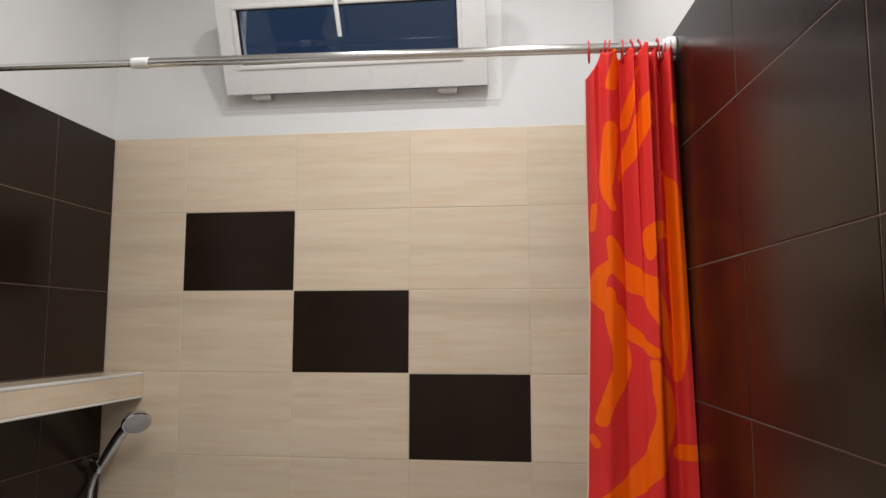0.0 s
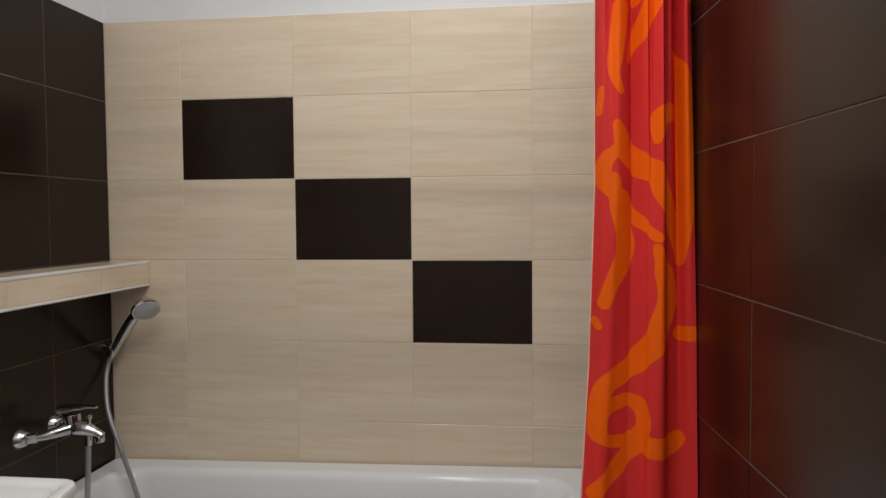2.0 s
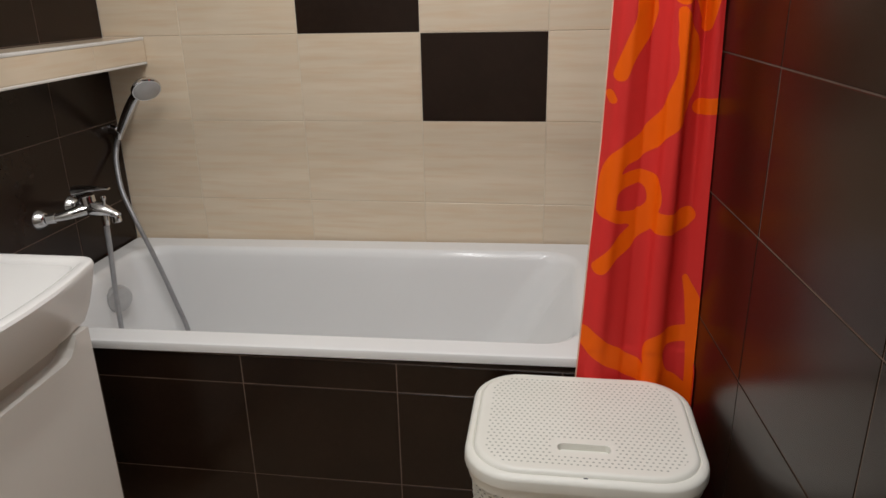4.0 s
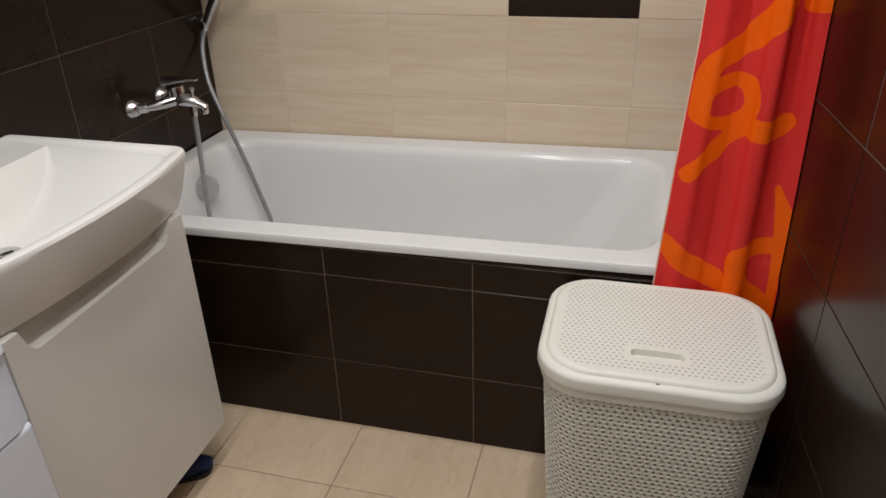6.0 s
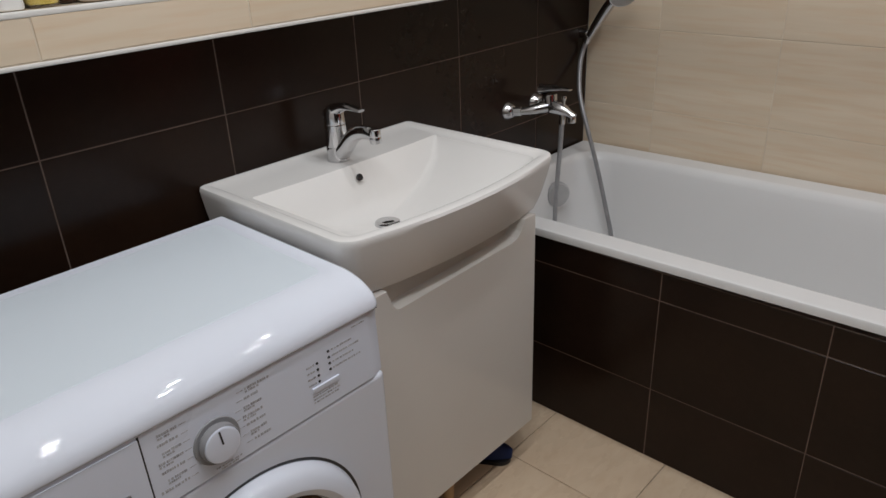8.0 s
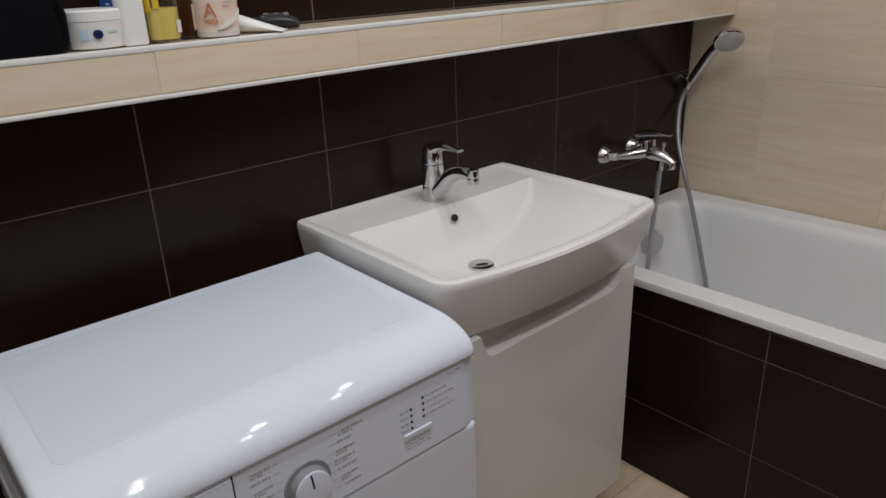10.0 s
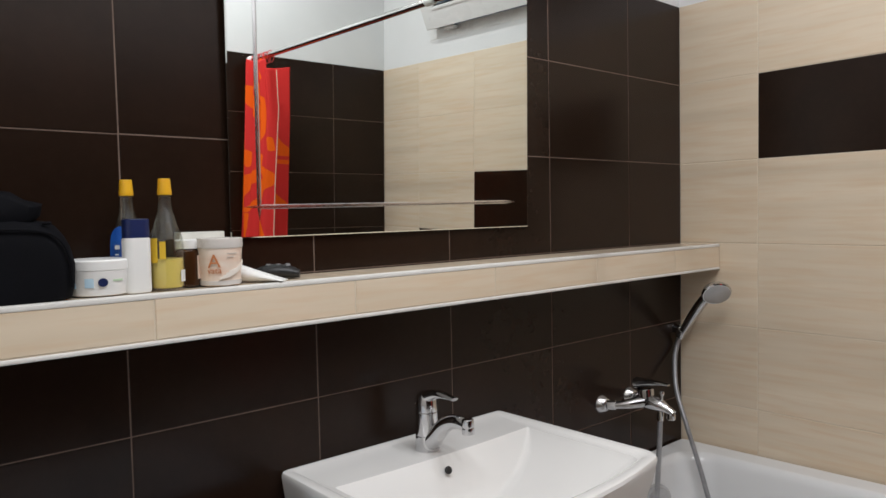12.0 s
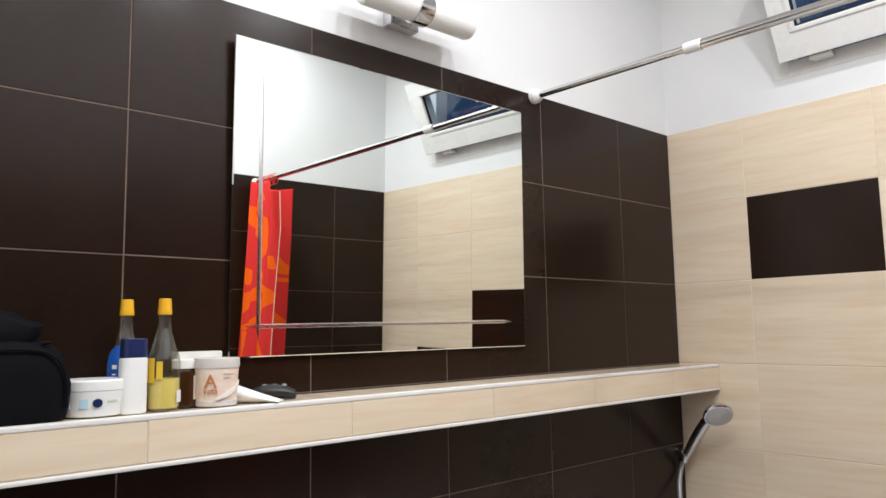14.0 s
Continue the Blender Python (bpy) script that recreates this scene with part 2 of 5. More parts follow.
def rbox(a, b, r=0.003, seg=2, bm=None):
    """A box from corner a to corner b with rounded edges."""
    bm2 = bmesh.new()
    bmesh.ops.create_cube(bm2, size=1)
    for v in bm2.verts:
        v.co = Vector([a[i] + (b[i] - a[i]) * (v.co[i] + 0.5) for i in range(3)])
    if r > 0:
        bmesh.ops.bevel(bm2, geom=bm2.edges[:], offset=r, segments=seg, profile=0.5, affect="EDGES")
    return merge(bm, bm2)


def merge(bm, bm2, m=None):
    if m is not None:
        bm2.transform(m)
    if bm is None:
        return bm2
    me = bpy.data.meshes.new("tmp")
    bm2.to_mesh(me)
    bm2.free()
    bm.from_mesh(me)
    bpy.data.meshes.remove(me)
    return bm


def lathe(profile, n=32, bm=None, m=None):
    """Turns (radius, z) pairs about z."""
    b = bmesh.new()
    rings = []
    for r, z in profile:
        if r < 1e-6:
            rings.append([b.verts.new((0, 0, z))])
        else:
            rings.append([b.verts.new((r * math.cos(2 * math.pi * i / n), r * math.sin(2 * math.pi * i / n), z)) for i in range(n)])
    for p, q in zip(rings, rings[1:]):
        for i in range(n):
            j = (i + 1) % n
            f = [p[i % len(p)], p[j % len(p)], q[j % len(q)], q[i % len(q)]]
            f = list(dict.fromkeys(f))
            if len(f) > 2:
                b.faces.new(f)
    return merge(bm, b, m)


def axis(p, q):
    """The pose whose z runs from p towards q."""
    d = Vector(q) - Vector(p)
    return Matrix.Translation(p) @ d.to_track_quat("Z", "Y").to_matrix().to_4x4()


def rod_mesh(p, q, r1, r2=None, n=24, bm=None, e=0.0015):
    r2 = r1 if r2 is None else r2
    h = (Vector(q) - Vector(p)).length
    return lathe([(0, 0), (r1 - e, 0), (r1, e), (r2, h - e), (r2 - e, h), (0, h)], n, bm, axis(p, q))


def spline(points, n=12):
    """A smooth line through the points."""
    P = [Vector(p) for p in points]
    P = [2 * P[0] - P[1]] + P + [2 * P[-1] - P[-2]]
    out = []
    for i in range(1, len(P) - 2):
        for k in range(n):
            t = k / n
            a, b, c, d = P[i - 1], P[i], P[i + 1], P[i + 2]
            out.append(0.5 * ((2 * b) + (c - a) * t + (2 * a - 5 * b + 4 * c - d) * t * t + (3 * b - a - 3 * c + d) * t ** 3))
    return out + [P[-2]]


def sweep(points, radius, n=14, bm=None, flat=1.0):
    """A tube along the points; radius is a number or a function of 0..1."""
    b = bmesh.new()
    P = [Vector(p) for p in points]
    rings, up = [], Vector((0.13, 0.21, 1)).normalized()
    for i, p in enumerate(P):
        d = (P[min(i + 1, len(P) - 1)] - P[max(i - 1, 0)]).normalized()
        s = d.cross(up)
        s = s.normalized() if s.length > 1e-3 else d.orthogonal().normalized()
        u = s.cross(d).normalized()
        up = u
        r = radius(i / (len(P) - 1)) if callable(radius) else radius
        rings.append([b.verts.new(p + r * (math.cos(2 * math.pi * k / n) * s + flat * math.sin(2 * math.pi * k / n) * u)) for k in range(n)])
    for p, q in zip(rings, rings[1:]):
        for i in range(n):
            j = (i + 1) % n
            b.faces.new([p[i], p[j], q[j], q[i]])
    b.faces.new(rings[0])
    b.faces.new(rings[-1])
    return merge(bm, b)


def rrect(x0, x1, y0, y1, r, k=8, back=1.0):
    """The outline of a rectangle with round corners, 4 * (k + 1) + 4 * 6 points; back scales the radius of the corners at x0."""
    out = []
    q = r * back
    for cx, cy, a0, r in ((x1 - r, y1 - r, 0, r), (x0 + q, y1 - q, 90, q), (x0 + q, y0 + q, 180, q), (x1 - r, y0 + r, 270, r)):
        arc = [(cx + r * math.cos(radians(a0 + 90 * i / k)), cy + r * math.sin(radians(a0 + 90 * i / k))) for i in range(k + 1)]
        out.append(arc)
    pts = []
    for i in range(4):
        pts += out[i]
        a, b = out[i][-1], out[(i + 1) % 4][0]
        pts += [(a[0] + (b[0] - a[0]) * j / 7, a[1] + (b[1] - a[1]) * j / 7) for j in range(1, 7)]
    return pts


def loft(rings, cap_first=False, cap_last=True, bm=None):
    """Joins rings of equally many (x, y, z) points."""
    b = bmesh.new()
    V = [[b.verts.new(p) for p in ring] for ring in rings]
    n = len(V[0])
    for p, q in zip(V, V[1:]):
        for i in range(n):
            j = (i + 1) % n
            b.faces.new([p[i], p[j], q[j], q[i]])
    if cap_first:
        b.faces.new(V[0])
    if cap_last:
        b.faces.new(V[-1])
    return merge(bm, b)


def prism(outline, a, b, plane="yz", r=0.0):
    """Extrudes an outline: its points lie in the plane, from a to b along the third axis."""
    bm = bmesh.new()
    place = {"yz": lambda u, v, w: (w, u, v), "xz": lambda u, v, w: (u, w, v), "xy": lambda u, v, w: (u, v, w)}[plane]
    V0 = [bm.verts.new(place(u, v, a)) for u, v in outline]
    V1 = [bm.verts.new(place(u, v, b)) for u, v in outline]
    bm.faces.new(V0)
    bm.faces.new(V1)
    for i in range(len(V0)):
        j = (i + 1) % len(V0)
        bm.faces.new([V0[i], V0[j], V1[j], V1[i]])
    if r:
        bmesh.ops.bevel(bm, geom=bm.edges[:], offset=r, segments=2, profile=0.5, affect="EDGES")
    return bm


def structure(name, bm, material, label, category):
    return tagged(link(name, bm, material), label, category, kind="structure")


# ---- the room ----
T, TB = 0.2, 0.1      # walls; the outer wall at the window is thin
SLANT = Matrix.Translation((RX, TURN_Y, 0)) @ Matrix.Rotation(radians(LEAN), 4, "Z") @ Matrix.Translation((-RX, -TURN_Y, 0))


def wall_x(y):
    """Where the face of the slanting right wall stands."""
    return RX - math.tan(radians(LEAN)) * (y - TURN_Y)


WX0, WX1, WZ0, WZ1 = 0.395, 1.385, 2.215, 2.715      # the window's opening
bm = rbox((-T, 0.004, -0.1), (RX + T, TB, WZ0), 0)
rbox((-T, 0.004, WZ1), (RX + T, TB, CEIL + 0.1), 0, bm=bm)
rbox((-T, 0.004, WZ0), (WX0, TB, WZ1), 0, bm=bm)
rbox((WX1, 0.004, WZ0), (RX + T, TB, WZ1), 0, bm=bm)
wall_back = structure("wall_back", bm, M_PLASTER, "white plastered wall with cream and dark tiles below the window", "wall")
wall_left = structure("wall_left", rbox((-T, FY - T, -0.1), (-0.004, 0.004, CEIL + 0.1), 0), M_PLASTER, "white plastered wall tiled dark brown up to the lamp", "wall")
wall_right = structure("wall_right", merge(None, rbox((RX + 0.004, FY - T, -0.1), (RX + T, 0.03, CEIL + 0.1), 0), SLANT), M_PLASTER, "white plastered wall tiled dark brown beside the curtain", "wall")
# the front wall is never seen; its assumed pale paint brightens surfaces facing it
wall_front = structure("wall_front", rbox((-0.004, FY - T, -0.1), (OUT, FY, CEIL + 0.1), 0), M_PLAIN, "unseen pale wall that closes the bathroom and bounces light", "wall")
floor = structure("floor", rbox((-0.004, FY, -0.1), (OUT, 0.004, -0.003), 0), M_GROUT_FLOOR, "floor of cream tiles with thin dark joints", "floor")
ceiling = structure("ceiling", rbox((-0.004, FY, CEIL), (OUT, 0.004, CEIL + 0.1), 0), M_CEIL, "plain white painted ceiling", "ceiling")

for lx, ly in DOWNLIGHTS:
    th = thing("downlight", "round flat ceiling light with chrome rim, switched on", "ceiling light", (lx, ly, CEIL - 0.012), "downlights in the ceiling")
    part("trim_ring", lathe([(0.078, 0.0), (0.090, 0.0), (0.092, 0.004), (0.090, 0.0119), (0.078, 0.0119), (0.078, 0.0)], 32, None, Matrix.Translation((lx, ly, CEIL - 0.012))), M_CHROME, th)

# window: fixed frame in the opening, a bottom-hung sash tilted into the room
win = tagged(new("window_1"), "white plastic tilt window, ajar at the top, dark outside", "window", kind="structure")
bm = rbox((WX0, 0.0025, WZ0), (WX0 + 0.05, 0.075, WZ1), 0.001)
rbox((WX1 - 0.05, 0.0025, WZ0), (WX1, 0.075, WZ1), 0.001, bm=bm)
rbox((WX0 + 0.05, 0.0025, WZ0), (WX1 - 0.05, 0.075, WZ0 + 0.05), 0.001, bm=bm)
rbox((WX0 + 0.05, 0.0025, WZ1 - 0.05), (WX1 - 0.05, 0.075, WZ1), 0.001, bm=bm)
part("window_frame", bm, M_PVC, win)
SX0, SX1, SH, TILT = 0.438, 1.342, 0.353, 24
sash_pose = Matrix.Translation((0, -0.030, 2.258)) @ Matrix.Rotation(radians(TILT), 4, "X")


def sash_box(a, b, r=0.004, bm=None):
    return merge(bm, rbox(a, b, r), sash_pose) if bm else merge(None, rbox(a, b, r), sash_pose)


FWL, FWR, FWB, FWT = 0.070, 0.094, 0.098, 0.075
sash = part("sash", sash_box((SX0, -0.03, 0), (SX1, 0.03, FWB)), M_PVC, win)
bm = sash_box((SX0, -0.03, SH - FWT), (SX1, 0.03, SH))
bm = merge(bm, rbox((SX0, -0.0301, FWB - 0.002), (SX0 + FWL, 0.03, SH - FWT + 0.002), 0.003), sash_pose)
bm = merge(bm, rbox((SX1 - FWR, -0.0301, FWB - 0.002), (SX1, 0.03, SH - FWT + 0.002), 0.003), sash_pose)
part("sash_frame", bm, M_PVC, sash)
g0, g1, gz0, gz1 = SX0 + FWL, SX1 - FWR, FWB, SH - FWT
bm = None
for a, b in (((g0 - 0.001, -0.024, gz0), (g0 + 0.005, -0.012, gz1)), ((g1 - 0.005, -0.024, gz0), (g1 + 0.001, -0.012, gz1)),
             ((g0 + 0.005, -0.024, gz0 - 0.001), (g1 - 0.005, -0.012, gz0 + 0.005)), ((g0 + 0.005, -0.024, gz1 - 0.005), (g1 - 0.005, -0.012, gz1 + 0.001))):
    bm = merge(bm, rbox(a, b, 0), sash_pose)
part("gasket", bm, M_GASKET, sash, "black rubber gasket")
bm = None
for a, b in (((g0 - 0.014, -0.034, gz0 - 0.014), (g1 + 0.014, -0.0305, gz0 - 0.003)), ((g0 - 0.014, -0.034, gz1 + 0.003), (g1 + 0.014, -0.0305, gz1 + 0.014)),
             ((g0 - 0.014, -0.034, gz0 - 0.002), (g0 - 0.003, -0.0305, gz1 + 0.002)), ((g1 + 0.003, -0.034, gz0 - 0.002), (g1 + 0.014, -0.0305, gz1 + 0.002))):
    bm = merge(bm, rbox(a, b, 0.0015), sash_pose)
part("glazing_bead", bm, M_PVC, sash)
pane = part("pane", merge(None, rbox((g0 - 0.004, -0.008, gz0 - 0.004), (g1 + 0.004, -0.002, gz1 + 0.004), 0), sash_pose), M_PANE, sash, "dark window glass")
pane.visible_shadow = False
hc = 0.862
bm = merge(None, rbox((hc - 0.014, -0.042, SH - 0.06), (hc + 0.014, -0.03, SH - 0.012), 0.003), sash_pose)
bm = merge(bm, sweep(spline([(hc - 0.002, -0.045, SH - 0.035), (hc - 0.002, -0.062, SH - 0.04), (hc, -0.068, SH - 0.08), (hc + 0.004, -0.066, SH - 0.175)]), lambda t: 0.0085 - 0.001 * t, 12), sash_pose)
part("handle", bm, M_PVC, sash)
for hx in (0.555, 1.205):
    bm = rod_mesh((hx - 0.032, -0.034, 2.246), (hx + 0.032, -0.034, 2.246), 0.0085)
    rbox((hx - 0.028, -0.036, 2.240), (hx + 0.028, -0.002, 2.252), 0.002, bm=bm)
    part("hinge", bm, M_PVC, win)
for sx in (1.352, 1.366):
    part("screw_cap", lathe([(0, 0.0012), (0.004, 0.001), (0.005, -0.001), (0, -0.001)], 12, None, axis((sx, 0.002, 2.285), (sx, -1, 2.285))), M_TRIM, win)

# grout beds behind the tiles
ROWZ = [0.0, 0.205, 0.478, 0.750, 1.022, 1.299, 1.574, 1.849, TILE_TOP]
part("grout_bed", rbox((0.0, 0.0012, 0.3), (wall_x(0) + 0.003, 0.0038, TILE_TOP - 0.001), 0), M_GROUT_LIGHT, wall_back)
part("grout_bed", rbox((-0.0038, FY, 0.0), (-0.0012, 0.0012, TILE_TOP - 0.001), 0), M_GROUT_DARK, wall_left)
part("grout_bed", merge(None, rbox((RX + 0.0012, FY, 0.0), (RX + 0.0038, 0.0012, TILE_TOP - 0.001), 0), SLANT), M_GROUT_DARK, wall_right)

# tiled front of the bath
APY = -0.797
apron = structure("bath_front_wall", rbox((0.0, APY + 0.0012, 0.0), (RX - 0.02, APY + 0.05, 0.577), 0), M_GROUT_DARK, "dark brown tiled front of the bathtub", "bath panel")


# ---- bathtub ----
RIM = 0.600
tub = thing("bathtub", "white acrylic bathtub built in between tiled walls", "bathtub", (0.9, -0.4, 0.0))
bx0, bx1, by0, by1 = 0.006, RX - 0.030, -0.806, -0.008
FALL = 0.0135          # the tub stands a little higher at its far end


def ring(x0, x1, y0, y1, r, z, k=8):
    return [(x, y, z) for x, y in rrect(x0, x1, y0, y1, r, k)]


def tub_ring(x0, x1, y0, y1, r, z):
    return [(x, y, h + FALL * x) for x, y, h in ring(x0, x1, y0, y1, r, z)]


rings = [tub_ring(bx0 + 0.006, bx1 - 0.006, by0 + 0.006, by1 - 0.006, 0.006, 0.577),
         tub_ring(bx0, bx1, by0, by1, 0.008, 0.577), tub_ring(bx0, bx1, by0, by1, 0.008, 0.590),
         tub_ring(bx0 + 0.003, bx1 - 0.003, by0 + 0.003, by1 - 0.003, 0.008, 0.597), tub_ring(bx0 + 0.010, bx1 - 0.010, by0 + 0.010, by1 - 0.010, 0.01, RIM),
         tub_ring(0.068, 1.590, -0.738, -0.085, 0.11, RIM - 0.001), tub_ring(0.076, 1.580, -0.731, -0.095, 0.11, 0.5965), tub_ring(0.084, 1.570, -0.723, -0.105, 0.11, 0.588), tub_ring(0.090, 1.558, -0.716, -0.114, 0.11, 0.572),
         tub_ring(0.097, 1.530, -0.709, -0.124, 0.11, 0.525), tub_ring(0.108, 1.455, -0.698, -0.142, 0.12, 0.40), tub_ring(0.125, 1.385, -0.683, -0.160, 0.12, 0.29),
         tub_ring(0.150, 1.33, -0.668, -0.180, 0.12, 0.225), tub_ring(0.19, 1.28, -0.63, -0.21, 0.12, 0.195), tub_ring(0.30, 1.18, -0.53, -0.31, 0.10, 0.185)]
part("tub_body", loft(rings), M_ACRYL, tub)
ovp = axis((0.112, -0.334, 0.500), (0.2, -0.384, 0.500))
ov = part("overflow_cover", lathe([(0.0, 0.016), (0.030, 0.016), (0.039, 0.013), (0.043, 0.005), (0.043, -0.008), (0, -0.008)], 36, None, ovp), M_SATIN, tub, "grey round overflow cover")
part("rim_ring", lathe([(0.042, 0.004), (0.045, 0.004), (0.046, -0.008), (0.042, -0.008), (0.042, 0.004)], 36, None, ovp), M_CHROME, ov)
part("drain", lathe([(0, 0.187), (0.024, 0.188), (0.034, 0.189), (0.036, 0.185), (0, 0.184)], 32, None, Matrix.Translation((0.42, -0.42, 0.0))), M_CHROME, tub)

# bath mixer on the left wall
tap = thing("bath_mixer", "chrome single-lever bath mixer on the dark tiled wall", "faucet", (0.0, -0.395, 0.81))
for fy in (-0.47, -0.32):
    part("flange", lathe([(0.0, 0.024), (0.014, 0.024), (0.020, 0.020), (0.029, 0.006), (0.031, 0.0), (0, 0.0)], 32, None, axis((0.0005, fy, 0.81), (1, fy, 0.81))), M_CHROME, tap)
    part("union_nut", rod_mesh((0.022, fy, 0.81), (0.046, fy + (0.012 if fy < -0.4 else -0.012), 0.812), 0.0155, 0.0165, 8), M_CHROME, tap)
    part("arm", sweep(spline([(0.044, fy + (0.010 if fy < -0.4 else -0.010), 0.812), (0.075, fy + (0.03 if fy < -0.4 else -0.03), 0.818), (0.112, -0.405 if fy < -0.4 else -0.385, 0.826)], 8), lambda t: 0.0125 + 0.006 * t, 16), M_CHROME, tap)
bm = sweep(spline([(0.082, -0.400, 0.822), (0.104, -0.396, 0.824), (0.130, -0.394, 0.825), (0.158, -0.393, 0.821), (0.184, -0.392, 0.812), (0.204, -0.391, 0.802)], 8), lambda t: 0.0200 + 0.0085 * math.sin(math.pi * min(1.0, t * 1.25)) - 0.0085 * t, 24, None, 0.92)
part("mixer_body", bm, M_CHROME, tap)
part("cartridge_body", lathe([(0, 0.0), (0.0245, 0.0), (0.0250, 0.002), (0.0245, 0.024), (0.0235, 0.026), (0, 0.026)], 32, None, axis((0.112, -0.395, 0.838), (0.106, -0.395, 0.90))), M_CHROME, tap)
rings = []
for k in range(13):
    t = k / 12
    wide, deep = 0.0255 - 0.0165 * t ** 0.8, 0.0145 * (1 - t) ** 1.2 + 0.0030
    rings.append([(0.080 + 0.110 * t - 0.005 * math.sin(a) * (1 - t), -0.395 + wide * math.cos(a), 0.878 + 0.010 * math.sin(t * math.pi * 0.6) + deep * math.sin(a)) for a in [2 * math.pi * q / 20 for q in range(20)]])
part("lever", loft(rings, cap_first=True), M_CHROME, tap)
part("aerator", lathe([(0, 0.0), (0.0120, 0.0), (0.0132, 0.002), (0.0135, 0.014), (0.0120, 0.018), (0, 0.018)], 24, None, axis((0.196, -0.391, 0.783), (0.195, -0.391, 0.81))), M_CHROME, tap)
bm = rod_mesh((0.164, -0.393, 0.828), (0.165, -0.393, 0.856), 0.0045)
lathe([(0, 0.014), (0.006, 0.013), (0.0085, 0.007), (0.0065, 0.0), (0, 0)], 16, bm, Matrix.Translation((0.165, -0.393, 0.852)))
part("diverter", bm, M_CHROME, tap)
part("hose_outlet", rod_mesh((0.160, -0.393, 0.808), (0.160, -0.393, 0.772), 0.011, 0.010), M_CHROME, tap)

# hand shower with its hose
sh = thing("hand_shower", "chrome hand shower in a corner wall holder with grey hose", "shower", (0.03, -0.05, 0.985))
part("holder", rod_mesh((0.001, -0.042, 1.0), (0.032, -0.050, 0.995), 0.017, 0.015), M_CHROME, sh)
part("holder_clip", rod_mesh((0.026, -0.048, 0.972), (0.040, -0.056, 1.000), 0.0155, 0.0165), M_CHROME, sh)
hd = Vector((0.196, -0.118, 1.142))
part("handle", sweep(spline([(0.024, -0.047, 0.970), (0.055, -0.062, 1.010), (0.100, -0.083, 1.065), (0.142, -0.100, 1.112), (0.172, -0.112, 1.137)], 10), lambda t: 0.0105 + 0.006 * math.sin(t * 2.6) + 0.002 * t, 20), M_CHROME, sh)
nrm = Vector((0.50, -0.50, -0.58)).normalized()
hm = axis(hd, hd + nrm) @ Matrix.Diagonal((1, 1, 1, 1))
head_part = part("head", lathe([(0, -0.026), (0.022, -0.024), (0.040, -0.014), (0.047, -0.002), (0.047, 0.004), (0.044, 0.007), (0.0, 0.007)], 40, None, hm), M_CHROME, sh)
part("spray_face", lathe([(0, 0.0115), (0.030, 0.0105), (0.041, 0.0075), (0.043, 0.006), (0, 0.006)], 40, None, hm), M_SATIN, head_part, "matt grey spray plate")


def hose_radius(t):
    return 0.0075 + 0.0006 * math.sin(t * 900)


hose = spline([(0.024, -0.047, 0.972), (0.014, -0.052, 0.935), (0.026, -0.085, 0.890), (0.062, -0.135, 0.805), (0.117, -0.165, 0.700), (0.168, -0.170, 0.565), (0.216, -0.175, 0.420), (0.250, -0.185, 0.320),
               (0.275, -0.225, 0.235), (0.285, -0.300, 0.205), (0.245, -0.375, 0.205), (0.185, -0.400, 0.235), (0.152, -0.400, 0.33), (0.148, -0.397, 0.50), (0.156, -0.394, 0.68), (0.160, -0.393, 0.79)], 14)
part("hose", sweep(hose, 0.0073, 12), M_HOSE, sh, "ribbed grey metal hose")
# the ribs of the hose
bm = bmesh.new()
for i in range(0, len(hose) - 1):
    for k in range(2):
        a = hose[i].lerp(hose[i + 1], k / 2)
        d = (hose[i + 1] - hose[i]).normalized()
        lathe([(0.0071, -0.0016), (0.0084, -0.0008), (0.0084, 0.0008), (0.0071, 0.0016)], 10, bm, axis(a, a + d))
tagged(part("hose_ribs", bm, M_HOSE, sh), kind="stuff")


# ---- shelf along the left wall ----
SHX, SHB, SHT = 0.148, 1.210, 1.297
shelf = structure("tiled_shelf", rbox((0.003, FY + 0.01, SHB + 0.006), (SHX - 0.0018, -0.003, SHT - 0.0105), 0), M_GROUT_LIGHT, "long wall shelf clad in cream tiles with white edging", "shelf")
part("edge_trim", rbox((SHX - 0.014, FY + 0.01, SHT - 0.010), (SHX + 0.001, -0.003, SHT), 0.003), M_TRIM, shelf, "white plastic edging")
part("edge_trim", rbox((SHX - 0.014, FY + 0.01, SHB), (SHX + 0.001, -0.003, SHB + 0.008), 0.003), M_TRIM, shelf, "white plastic edging")
part("underside", rbox((0.003, FY + 0.01, SHB + 0.002), (SHX - 0.0145, -0.003, SHB + 0.0058), 0), M_TRIM, shelf)


# ---- mirror ----
MY0, MY1, MZ0, MZ1, MX = -1.688, -0.814, 1.378, 2.044, 0.016
mirror = thing("wall_mirror", "large frameless rectangular mirror with etched lines on dark tiles", "mirror", (0.0, -1.26, MZ0))
bm = bmesh.new()
e = 0.0022
outer = [(MY0, MZ0), (MY1, MZ0), (MY1, MZ1), (MY0, MZ1)]
inner = [(MY0 + e, MZ0 + e), (MY1 - e, MZ0 + e), (MY1 - e, MZ1 - e), (MY0 + e, MZ1 - e)]
R0 = [bm.verts.new((MX - 0.004, y, z)) for y, z in outer]
R1 = [bm.verts.new((MX - 0.0012, y, z)) for y, z in outer]
R2 = [bm.verts.new((MX, y, z)) for y, z in inner]
bm.faces.new(R0)
for p, q in ((R0, R1), (R1, R2)):
    for i in range(4):
        bm.faces.new([p[i], p[(i + 1) % 4], q[(i + 1) % 4], q[i]])
bm.faces.new(R2)
mg = part("glass", bm, M_MIRROR, mirror)
for p in mg.data.polygons:
    p.use_smooth = False
